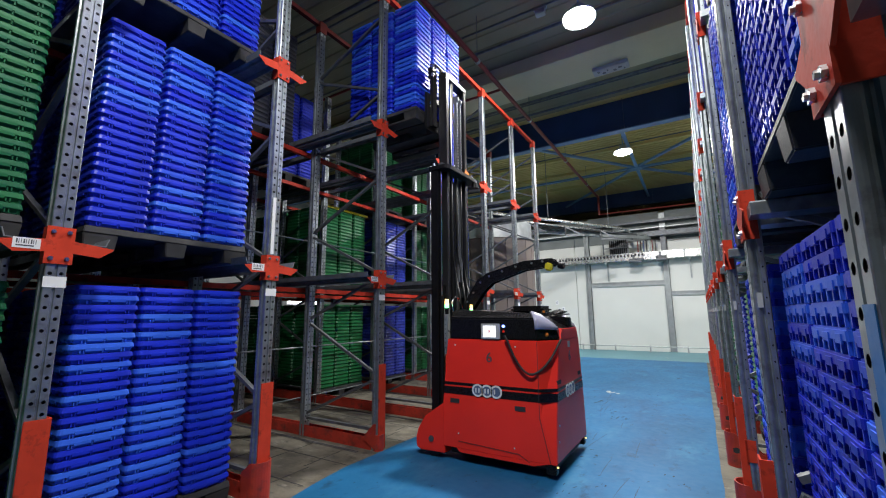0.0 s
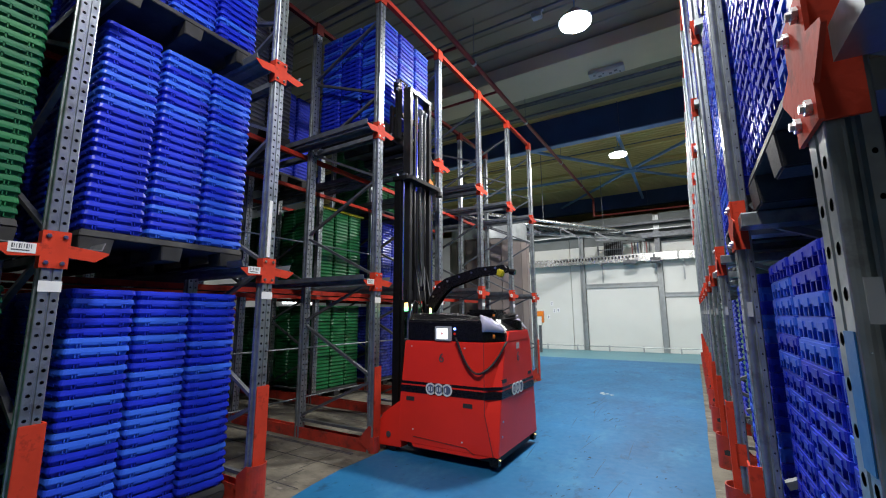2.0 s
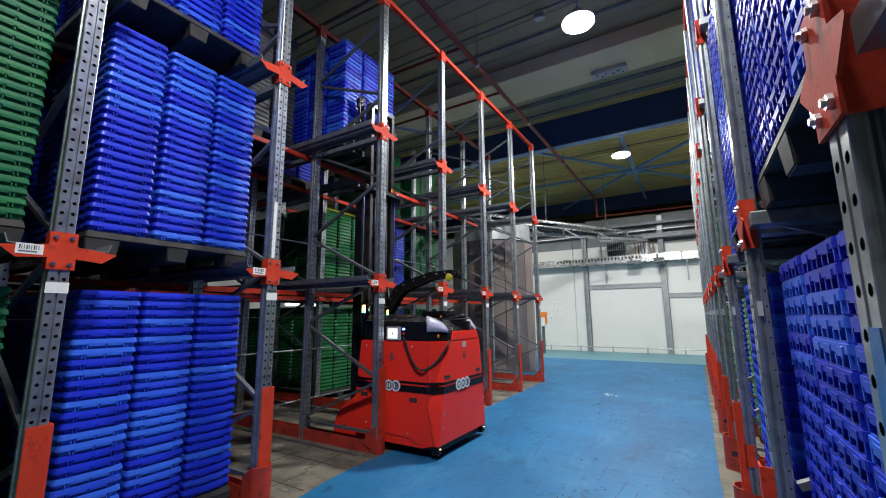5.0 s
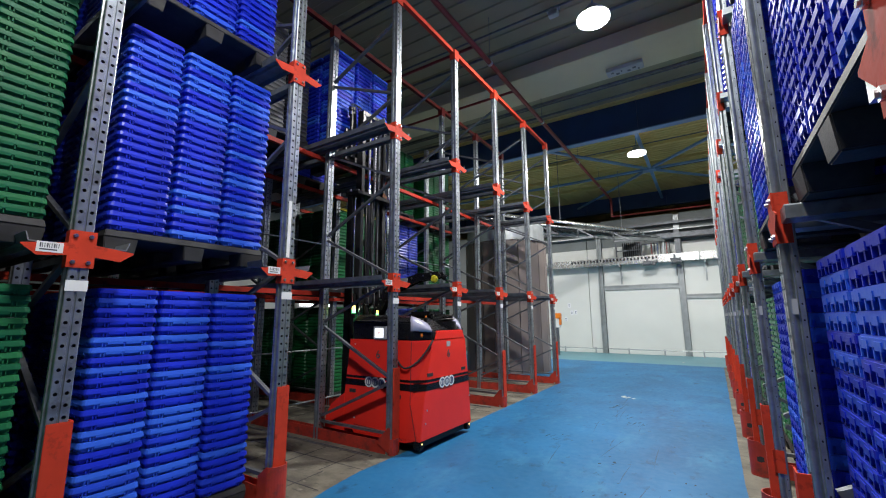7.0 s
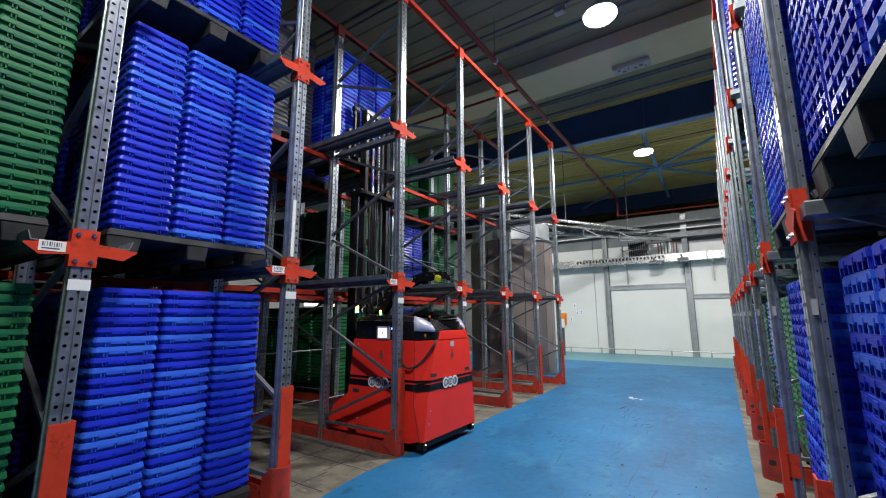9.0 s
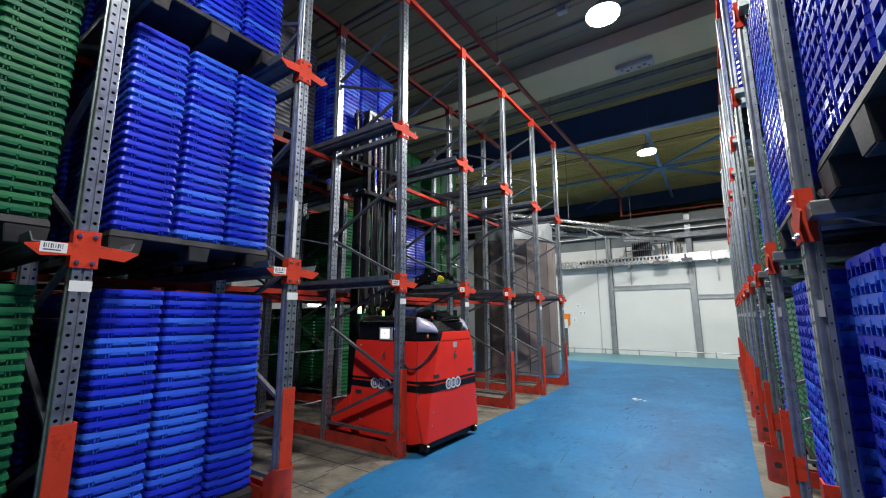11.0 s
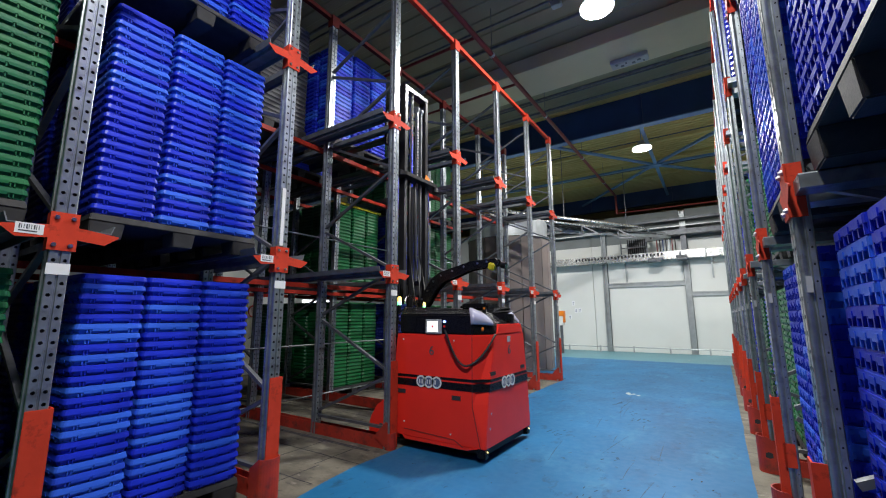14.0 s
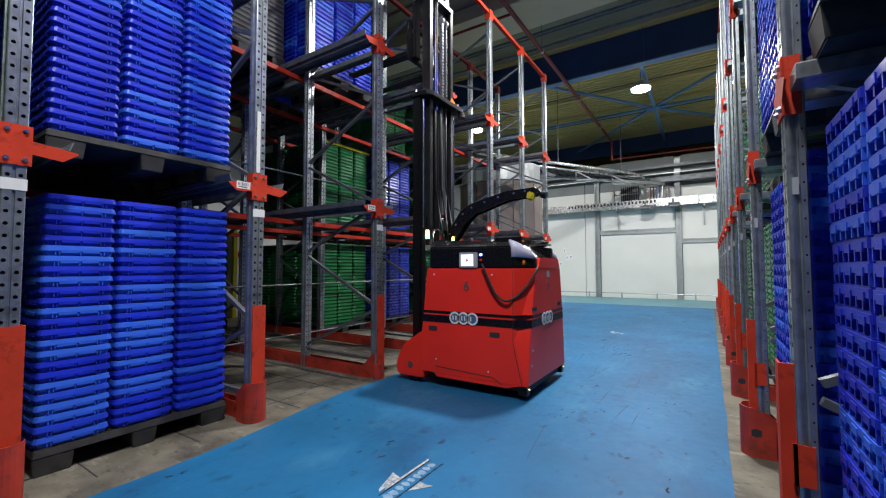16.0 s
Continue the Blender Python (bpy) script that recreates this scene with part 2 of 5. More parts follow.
        if smooth:
            for p in me.polygons:
                p.use_smooth = True
        return me


def part(name, shape, mat, parent, label="", bevel=0.0, smooth=False):
    me = shape if isinstance(shape, bpy.types.Mesh) else shape.mesh(name, mat, bevel, smooth)
    ob = new(name, me)
    ob.parent = parent
    return tagged(ob, label) if label else ob


def thing(name, label, category, m=None, group="", kind=""):
    ob = new(name)
    ob.empty_display_size = 0.1
    if m is not None:
        ob.matrix_basis = m
    return tagged(ob, label, category, group, kind)


def solid(name, shape, mat, label, category, kind="", bevel=0.0, m=None, group="", smooth=False):
    ob = new(name, shape.mesh(name, mat, bevel, smooth))
    if m is not None:
        ob.matrix_basis = m
    return tagged(ob, label, category, group, kind)


# ---- hall ----
COLS = [-2.75, -1.332, 0.03, 1.45, 2.83, 4.21, 5.60, 6.95]      # rack columns on the open side of the aisle
RCOLS = [-1.365, 0.015, 1.43] + [2.82 + 1.39 * i for i in range(8)]                # rack columns across the aisle
RX = 3.302
FAR = 15.36
CEIL_Z = 7.05

# floor: concrete slab, blue lane, turquoise end
solid("floor", Shape().box(-13, 9, -12, 24, -0.2, 0.0), CONCRETE, "stained grey-brown concrete floor under the racks", "floor", "structure")
left_edge, right_edge = [], []
for i in range(61):
    y = -11.9 + i * (12.1 + 11.9) / 60
    swell = 0.22 * math.exp(-((y + 0.5) / 0.8) ** 2) if y > -0.5 else 0.22
    left_edge.append((0.09 + swell + 0.025 * noise.noise((y * 1.7, 0, 0)) - 0.009 * max(0, y - 3), y))
    right_edge.append((3.10 + 0.012 * noise.noise((y * 2.1, 5, 0)), y))
lane = Shape()
lane.prism_z(left_edge[::-1] + right_edge, -0.01, 0.004)
solid("blue_floor_lane", lane, FLOOR_BLUE, "blue painted driving lane with scuffs between the racks", "floor coating", "structure")
solid("blue_floor_end", Shape().box(-6, 0.3, 7.25, 12.1, -0.01, 0.0035), FLOOR_BLUE, "blue painted floor at the end of the rack", "floor coating", "structure")
solid("turquoise_floor", Shape().box(-6, 7, 12.1, FAR, -0.01, 0.004), FLOOR_CYAN, "pale turquoise floor coating before the white wall", "floor coating", "structure")

# walls and ceiling
wall = thing("wall_far", "white insulated panel wall with zinc posts", "wall", kind="structure")
for k, (x0, x1) in enumerate([(-6.0, -3.72), (-3.70, -1.21), (-1.19, -0.82), (-0.60, 2.02), (2.24, 3.60), (3.62, 6.6)]):
    part("panel", Shape().box(x0, x1, FAR, FAR + 0.12, 0.0, 4.18), WALL_WHITE, wall, bevel=0.004)
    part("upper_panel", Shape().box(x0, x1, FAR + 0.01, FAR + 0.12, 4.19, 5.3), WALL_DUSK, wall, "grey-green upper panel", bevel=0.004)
part("backing", Shape().box(-13, 9, FAR + 0.13, FAR + 0.4, 0, 5.28), WALL_GREY, wall)
for x in (-0.71, 2.13):
    part("post", Shape().box(x - 0.09, x - 0.05, FAR - 0.09, FAR + 0.1, 0, 5.2).box(x + 0.05, x + 0.09, FAR - 0.09, FAR + 0.1, 0, 5.2).box(x - 0.05, x + 0.05, FAR - 0.03, FAR + 0.1, 0, 5.2), ZINC, wall, "zinc steel post")
part("rail", Shape().box(-0.62, 2.04, FAR - 0.05, FAR - 0.005, 2.46, 2.52).box(-0.62, 2.04, FAR - 0.02, FAR - 0.004, 2.52, 2.60).box(-0.62, 2.04, FAR - 0.05, FAR - 0.005, 2.60, 2.64), ZINC, wall, "zinc cross rail")
part("rail", Shape().box(2.22, 6.0, FAR - 0.05, FAR - 0.005, 2.06, 2.12).box(2.22, 6.0, FAR - 0.02, FAR - 0.004, 2.12, 2.18).box(2.22, 6.0, FAR - 0.05, FAR - 0.005, 2.18, 2.22), ZINC, wall, "zinc cross rail")
for y, n in ((-12.2, "wall_near"), (24.0, "wall_end")):
    solid(n, Shape().box(-13, 9, y, y + 0.2, 0, CEIL_Z), WALL_GREY, "plain grey hall wall", "wall", "structure")
solid("wall_deep", Shape().box(-13.2, -13, -12, 24, 0, CEIL_Z), WALL_GREY, "plain grey hall wall behind the racks", "wall", "structure")
solid("wall_right", Shape().box(9, 9.2, -12, 24, 0, CEIL_Z), WALL_GREY, "plain grey hall wall behind the racks", "wall", "structure")
SLOPE = 0.058      # fall of the roof beyond the girder


def deck_z(y):
    return CEIL_Z - SLOPE * max(0.0, y - 9.07)


ceil, ceil_near = Shape(), Shape()
y = -12.0
prof = []
while y < 24:
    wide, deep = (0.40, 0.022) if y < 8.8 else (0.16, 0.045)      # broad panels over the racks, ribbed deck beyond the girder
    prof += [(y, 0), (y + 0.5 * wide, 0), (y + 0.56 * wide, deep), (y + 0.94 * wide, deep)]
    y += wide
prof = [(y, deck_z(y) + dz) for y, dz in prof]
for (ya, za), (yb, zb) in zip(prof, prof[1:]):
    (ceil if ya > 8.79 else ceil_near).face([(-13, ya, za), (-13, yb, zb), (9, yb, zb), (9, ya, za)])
ceil.box(-13.2, 9.2, -12.2, 24.2, CEIL_Z + 0.06, CEIL_Z + 0.2)
solid("ceiling_near", ceil_near, CEIL_NEAR, "grey-beige steel roof panels over the racks, dimness painted in", "ceiling", "structure")
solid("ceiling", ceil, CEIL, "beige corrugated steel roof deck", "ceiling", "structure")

# steelwork under the roof
GIRDER_2 = 16.7
for gy, low in ((9.07, 6.17), (GIRDER_2, 5.95)):
    g = thing("roof_girder", "blue painted steel roof girder, its web darkened as unlit", "girder", pose(0, gy, 0), "roof girders", "structure")
    part("web", Shape().box(-13, 9, -0.012, 0.012, low + 0.03, deck_z(gy)), GIRDER, g)
    # near flange takes the lighter blue for the light it catches
    part("flange", Shape().box(-13, 9, -0.11, 0.11, low, low + 0.03), BRACE_BLUE if gy < 10 else GIRDER, g, "bottom flange in lighter blue for the light on it" if gy < 10 else "")
    for k in range(7):
        part("stiffener", Shape().box(-11.0 + k * 3.2, -10.985 + k * 3.2, -0.10, -0.013, low + 0.03, deck_z(gy) - 0.01), GIRDER, g)
HUB = (1.65, 12.6)
for a, b, z in (((-0.75, 9.2), HUB, 6.285), (HUB, (3.45, 10.7), 6.285), (HUB, (-1.75, 16.55), 6.285), (HUB, (5.05, 16.55), 6.285), ((-9.0, 12.75), HUB, 6.28), ((1.72, 9.1), (1.66, 16.6), 6.27), (HUB, (8.5, 12.6), 6.28)):
    solid("roof_brace", Shape().bar((*a, z), (*b, z), 0.09, 0.06), BRACE_BLUE, "light blue steel roof brace", "brace", "structure", group="roof braces")
for k, yy in enumerate((10.4, 11.9, 13.4, 14.9, 18.4, 20.2)):
    solid("roof_purlin", Shape().box(-13, 9, yy - 0.03, yy + 0.03, deck_z(yy) - 0.10, deck_z(yy) - 0.004), CEIL, "beige roof purlin under the deck", "purlin", "structure", group="roof purlins")
solid("brace_plate", Shape().box(1.47, 1.83, 12.43, 12.77, 6.22, 6.25), BRACE_BLUE, "light blue gusset plate where braces meet", "plate", "structure")
solid("roof_duct", Shape().box(-13, 9, 5.95, 7.05, 6.72, CEIL_Z - 0.02), CREAM, "cream boxed duct under the roof deck", "duct", "structure", bevel=0.01)
for yy, zz, r in ((7.35, 6.75, 0.03), (7.55, 6.8, 0.02), (5.0, 6.85, 0.03), (4.45, 6.9, 0.02), (8.1, 6.8, 0.03), (2.6, 6.85, 0.03), (2.75, 6.85, 0.02), (1.2, 6.9, 0.025), (11.6, 6.8, 0.02), (13.9, 6.65, 0.02)):
    solid("roof_conduit", Shape().rod((-13, yy, zz), (9, yy, zz), r, 8), DARK_STEEL, "grey conduit under the roof", "conduit", "structure", group="roof conduits")

pipe = thing("sprinkler_pipe", "dark red sprinkler pipe along the roof", "pipe", kind="structure")
part("main", Shape().rod((-0.05, -12, 6.1), (-0.05, FAR - 0.35, 6.1), 0.045, 12).rod((-0.05, FAR - 0.35, 6.145), (-0.05, FAR - 0.35, 5.36), 0.045, 12), PIPE_RED, pipe, smooth=False)
part("branch", Shape().rod((-0.05, FAR - 0.35, 5.38), (8.8, FAR - 0.35, 5.30), 0.024, 10), PIPE_RED, pipe)
for yy in (0.6, 3.62, 5.35):
    part("branch", Shape().rod((-0.05, yy, 6.1), (-6.0, yy, 6.1), 0.028, 10), PIPE_RED, pipe)
for yy in (1.8, 4.2, 7.0, 10.2, 13.0):
    part("clamp", Shape().rod((-0.05, yy - 0.03, 6.1), (-0.05, yy + 0.03, 6.1), 0.056, 12), BOLT, pipe, "zinc pipe clamp")
    part("hanger", Shape().rod((-0.05, yy, 6.14), (-0.05, yy, CEIL_Z), 0.006, 6), DARK_STEEL, pipe, "thin steel hanger rod")

for lx, ly in LAMPS:
    lamp = thing("high_bay_lamp", "round white high-bay lamp, switched on", "lamp", pose(lx, ly, LAMP_Z), "high-bay lamps")
    part("diffuser", Shape().rod((0, 0, -0.03), (0, 0, 0.0), 0.24, 32), LAMP_GLOW, lamp, "glowing white diffuser")
    part("housing", Shape().rod((0, 0, 0.004), (0, 0, 0.06), 0.255, 32, 0.22).rod((0, 0, 0.06), (0, 0, 0.2), 0.12, 20, 0.09), ZINC, lamp, "grey ribbed housing")
    part("rod", Shape().rod((0, 0, 0.2), (0, 0, CEIL_Z - LAMP_Z), 0.012, 8), BRACE_BLUE, lamp)
light_box = thing("ceiling_luminaire", "unlit grey batten fitting under the duct", "lamp", pose(1.9, 6.75, 6.72))
part("tray", Shape().box(-0.36, 0.36, -0.13, 0.13, -0.09, -0.004), WALL_GREY, light_box, bevel=0.01)
part("grille", Shape().box(-0.30, -0.02, -0.09, 0.09, -0.10, -0.092).box(0.02, 0.30, -0.09, 0.09, -0.10, -0.092), GREY_PLATE, light_box, "pale worn cover")
for x, y, w in ((-0.24, -0.05, 0.05), (-0.14, 0.03, 0.07), (-0.06, -0.04, 0.03), (0.08, 0.02, 0.06), (0.19, -0.03, 0.07), (0.27, 0.05, 0.03)):
    part("chip", Shape().box(x - w / 2, x + w / 2, y - 0.03, y + 0.03, -0.106, -0.1005), DARK_STEEL, light_box, "dark flaked spot")
sensor = thing("ceiling_sensor", "small grey sensor under the roof deck", "sensor", pose(1.05, 4.65, CEIL_Z))
part("mount", Shape().box(-0.12, 0.12, -0.03, 0.03, -0.05, 0.0), ZINC, sensor)
part("head", Shape().box(-0.09, 0.09, -0.07, 0.07, -0.16, -0.051), ZINC, sensor, bevel=0.015)


# ---- racks ----
def upright_mesh(height):
    """Perforated omega post: two rows of holes on the front, smooth rounded flanks, a holed flange behind."""
    s = Shape()
    p = 0.0625
    n = int(height / p)
    hole = [(math.cos(math.pi / 4 * i + math.pi / 8), math.sin(math.pi / 4 * i + math.pi / 8)) for i in range(8)]

    def cell(put, w, r):
        ring = [(r * a, r * 1.1 * b if b > 0 else r * 0.85 * b) for a, b in hole]
        sq = [(w / 2, 0.012), (w * 0.27, p / 2), (-w * 0.27, p / 2), (-w / 2, 0.012), (-w / 2, -0.012), (-w * 0.27, -p / 2), (w * 0.27, -p / 2), (w / 2, -0.012)]
        corners = [(w / 2, p / 2), (-w / 2, p / 2), (-w / 2, -p / 2), (w / 2, -p / 2)]
        for i in range(8):
            j = (i + 1) % 8
            s.face([put(*ring[i]), put(*sq[i]), put(*sq[j]), put(*ring[j])])
        for c, (i, j) in zip(corners, ((0, 1), (2, 3), (4, 5), (6, 7))):
            s.face([put(*sq[i]), put(*c), put(*sq[j])])

    top = n * p
    for k in range(n):
        zc = (k + 0.5) * p
        for side in (-1, 1):
            cell(lambda a, b, zc=zc, side=side: (0.045, side * 0.0245 + a, zc + b), 0.035, 0.0102)
            cell(lambda a, b, zc=zc, side=side: (-0.0165 + a, side * 0.052, zc + b), 0.023, 0.0045)

    def strip(side, pts):
        for (xa, ya), (xb, yb) in zip(pts, pts[1:]):
            s.face([(xa, side * ya, 0), (xa, side * ya, top), (xb, side * yb, top), (xb, side * yb, 0)])

    s.face([(0.036, -0.004, 0), (0.036, -0.004, top), (0.036, 0.004, top), (0.036, 0.004, 0)])
    for side in (-1, 1):
        strip(side, [(0.036, 0.004), (0.045, 0.007)])
        strip(side, [(0.045, 0.042), (0.043, 0.0455), (0.041, 0.0465), (0.035, 0.0475), (0.028, 0.0478), (0.021, 0.0470), (0.014, 0.045), (0.008, 0.0415), (0.003, 0.038), (-0.003, 0.038), (-0.005, 0.052)])
        strip(side, [(-0.028, 0.052), (-0.034, 0.044), (-0.034, 0.030)])
    me = s.mesh("upright", STEEL)
    # dark core behind the holes: the hollow post's inner shade put into its colour
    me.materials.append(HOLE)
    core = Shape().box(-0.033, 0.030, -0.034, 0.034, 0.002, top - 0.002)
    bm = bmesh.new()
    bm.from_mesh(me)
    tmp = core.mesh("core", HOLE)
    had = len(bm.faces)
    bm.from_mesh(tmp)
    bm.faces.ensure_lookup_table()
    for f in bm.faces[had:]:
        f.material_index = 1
    bm.to_mesh(me)
    bm.free()
    bpy.data.meshes.remove(tmp)
    return me


UPRIGHT = upright_mesh(5.45)
UPRIGHT_SLIM = UPRIGHT.copy()      # the shallower post section used across the aisle
for v in UPRIGHT_SLIM.vertices:
    v.co.x = 0.045 - (0.045 - v.co.x) * 0.72
DEPTH = 1.144
LEVELS = (1.81, 3.625)


def bracket_mesh(reach):
    s = Shape()
    right = [(0.062, -0.10), (0.062, -0.035), (reach - 0.065, -0.048), (reach, 0.004), (reach, 0.012), (0.062, 0.035), (0.062, 0.11)]
    s.prism_x(right + [(-y, z) for y, z in right[::-1]], 0.0465, 0.053)
    return s.mesh("bracket", RED)


CHEEK = Shape().box(-0.032, 0.046, -0.003, 0.003, -0.10, 0.11).mesh("cheek", RED)
CHEEK_SHORT = Shape().box(-0.002, 0.046, -0.003, 0.003, -0.10, 0.11).mesh("cheek", RED)
BRACKET, BRACKET_SHORT = bracket_mesh(0.25), bracket_mesh(0.13)
BOLT_MESH = Shape().rod((0.053, 0, 0), (0.061, 0, 0), 0.012, 6).rod((0.061, 0, 0), (0.067, 0, 0), 0.007, 6).mesh("bolt", BOLT)
TAG = Shape().box(0.053, 0.0545, -0.055, 0.055, -0.028, 0.028).mesh("barcode_label", LABEL)
TAG_BARS = Shape()
for i in range(9):
    TAG_BARS.box(0.0547, 0.0551, -0.042 + i * 0.0095, -0.042 + i * 0.0095 + (0.003 if i % 3 else 0.006), -0.004, 0.02)
TAG_BARS.box(0.0547, 0.0551, -0.042, 0.03, -0.018, -0.011)
TAG_BARS = TAG_BARS.mesh("print", INK)
RAIL_LEN = 4.6


def rail_mesh(length):
    """Pallet rail: flat seat with a sloped lip and two stiffening webs, along -x."""
    prof = [(-0.075, -0.045), (-0.069, -0.045), (-0.069, 0.0), (0.040, 0.0), (0.040, -0.03), (0.046, -0.03), (0.046, 0.0), (0.075, 0.0), (0.090, 0.05), (0.084, 0.05), (0.070, 0.006), (-0.075, 0.006)]
    return Shape().prism_x(prof, -length, 0.03).mesh("pallet_rail", RAIL_STEEL)


RAIL = rail_mesh(RAIL_LEN)
RAIL_SHORT = Shape().prism_x([(-0.078, -0.048), (0.045, -0.048), (0.045, 0.0), (0.040, 0.006), (-0.078, 0.006)], -2.6, 0.03).mesh("pallet_rail", STEEL)


def boot_mesh():
    s = Shape()
    n = 12
    pts = []
    for i in range(n + 1):
        a = -math.pi / 2 + math.pi * i / n
        pts.append((0.035 + 0.072 * math.cos(a), 0.086 * math.sin(a)))
    pts = [(-0.07, -0.086)] + pts + [(-0.07, 0.086)]
    inner = [(x * 0.93 - 0.001, y * 0.94) for x, y in pts]
    for (a, b), (c, d), (e, f), (g, h) in zip(pts, pts[1:], inner[1:], inner):
        lean = 0.30 if a > -0.02 else 0.22
        lean2 = 0.30 if c > -0.02 else 0.22
        s.hexa([(a, b, 0), (c, d, 0), (e, f, 0), (g, h, 0)], [(a, b, lean), (c, d, lean2), (e, f, lean2), (g, h, lean)])
    return s.mesh("post_guard", RED_WORN, weld=True)


BOOT = boot_mesh()


def stand_guard_mesh(h):
    """Upright angle set before the post, with a tab to its flank."""
    s = Shape().box(0.046, 0.090, 0.040, 0.047, 0.012, h).box(0.083, 0.090, -0.03, 0.040, 0.012, h)
    s.box(0.0, 0.058, 0.0535, 0.0595, 0.44, 0.577).box(0.046, 0.06, 0.047, 0.0595, 0.44, 0.577)
    return s.mesh("guard_plate", RED, weld=True)


def guard_mesh(h):
    s = Shape()
    s.box(0.056, 0.064, -0.048, 0.064, 0.012, h)
    s.box(-0.02, 0.056, 0.056, 0.064, 0.012, h)
    return s.mesh("guard_plate", RED, 0.002)


GUARD, STAND_GUARD = guard_mesh(0.885), stand_guard_mesh(0.845)


def base_rail_mesh(length):
    s = Shape().box(-length, 0.02, -0.045, -0.037, 0.0, 0.125).box(-length, 0.02, 0.037, 0.045, 0.0, 0.125).box(-length, 0.02, -0.037, 0.037, 0.0, 0.008)
    toe = [(0.02, -0.06)] + [(0.03 + 0.05 * math.cos(a), 0.06 * math.sin(a)) for a in (-1.57, -1.18, -0.78, -0.39, 0, 0.39, 0.78, 1.18, 1.57)] + [(0.02, 0.06)]
    s.prism_z(toe, 0.0, 0.16)
    for y in (-0.056, 0.048):
        s.prism_y([(0.028, 0.008), (0.028, 0.27), (0.0, 0.27), (-0.14, 0.126), (-0.14, 0.10)][::-1], y, y + 0.008)
    return s.mesh("base_rail", RED_WORN)


BASE_LONG, BASE_SHORT = base_rail_mesh(4.6), base_rail_mesh(2.6)


def lacing(parent, x0, x1, top, mat):
    """Zigzag of braces between a front and a rear post, with a strut at the foot."""
    marks = [0.22, 0.75, 1.35, 1.87, 2.45, 3.05, 3.60, 4.12, 4.62, 5.16]
    for i, (a, b) in enumerate(zip(marks, marks[1:])):
        if b > top:
            break
        ends = ((x1, 0, a + 0.03), (x0, 0, b - 0.03)) if i % 2 == 0 else ((x0, 0, a + 0.03), (x1, 0, b - 0.03))
        part("brace", Shape().bar(*ends, 0.036, 0.028), mat, parent)
    part("strut", Shape().bar((x0, 0, 0.2), (x1, 0, 0.2), 0.035, 0.028), mat, parent)


def rack_frame(deep, boots, tags, label):
    f = thing("pallet_rack", label, "rack")
    part("upright", UPRIGHT if deep else UPRIGHT_SLIM, None, f, "perforated galvanised post")
    for k, x in enumerate((-DEPTH, -2.5, -3.64) if deep else (-DEPTH, -2.4)):
        u = part("upright", UPRIGHT if deep else UPRIGHT_SLIM, None, f, "perforated galvanised post")
        u.location = (x, 0, 0)
    lacing(f, -0.03, -DEPTH + 0.03, 5.2, DARK_STEEL)
    if deep:
        lacing(f, -2.53, -3.61, 3.5, DARK_STEEL)
    for n, z in enumerate(LEVELS):
        b = part("bracket", BRACKET if deep else BRACKET_SHORT, None, f, "red painted arm bracket")
        b.location = (0, 0, z)
        for y in (-0.0535, 0.0535):
            part("cheek", CHEEK if deep else CHEEK_SHORT, None, b).location = (0, y, 0)
        for y, dz in ((-0.035, 0.08), (0.035, 0.08), (-0.035, -0.07), (0.035, -0.07)):
            o = part("bolt", BOLT_MESH, None, b)
            o.location = (0, y, dz)
        for side in (-1, 1):
            r = part("pallet_rail", RAIL if deep else RAIL_SHORT, None, f, "galvanised pallet rail")
            r.matrix_basis = Matrix.Translation((0, side * 0.145, z + (0.026 if deep else 0.024))) @ Matrix.Diagonal((1, side, 1, 1))
        if tags and n == 0:
            t = part("barcode_label", TAG, None, b, "white barcode label")
            t.location = (0, -0.135, 0.0)
            part("print", TAG_BARS, None, t)
    if tags:
        part("barcode_label", Shape().box(0.0455, 0.047, -0.05, 0.05, 1.58, 1.64), LABEL, f, "white post label")
    part("guard_plate", GUARD if deep else STAND_GUARD, None, f, "red painted impact plate")
    part("base_rail", BASE_LONG if deep else BASE_SHORT, None, f, "worn red floor rail")
    if boots:
        part("post_guard", BOOT, None, f, "scraped red post guard").location = (0.0 if deep else 0.035, 0, 0)
    if not deep:
        # the slot is a flat dark patch standing for its inner shade
        part("slotted_hole", Shape().rod((0.062, 0.0865, 0.15), (0.062, 0.0875, 0.15), 0.026, 14).box(0.036, 0.088, 0.0865, 0.0874, 0.13, 0.17), HOLE, f, "dark slotted hole")
        part("barcode_label", Shape().box(0.014, 0.032, 0.0479, 0.0492, 1.43, 1.49), GREY_PLATE, f, "white post label")
    return f


open_frame = rack_frame(True, False, True, "grey drive-in rack frame with red brackets and floor rail")
boot_frame = rack_frame(True, True, True, "grey drive-in rack frame with red post guard")
far_frame = rack_frame(False, True, False, "grey drive-in rack frame across the aisle, red guarded")
tagged(open_frame, group="rack frames"), tagged(boot_frame, group="rack frames"), tagged(far_frame, group="rack frames")
open_frame.matrix_basis = pose(0, COLS[3], 0)
boot_frame.matrix_basis = pose(0, COLS[2], 0)
far_frame.matrix_basis = pose(RX, RCOLS[0], 0, 0, 0, 180)
for y in COLS[4:]:
    copy_thing(open_frame, pose(0, y, 0))
for y in COLS[:2]:
    copy_thing(boot_frame, pose(0, y, 0))
for y in RCOLS[1:]:
    copy_thing(far_frame, pose(RX, y, 0, 0, 0, 180))

solid("post_strip", Shape().box(RX - 0.0475, RX - 0.0455, RCOLS[0] - 0.040, RCOLS[0] + 0.004, 1.24, 1.42), STRIP_BLUE, "blue adhesive strip on a rack post", "strip")

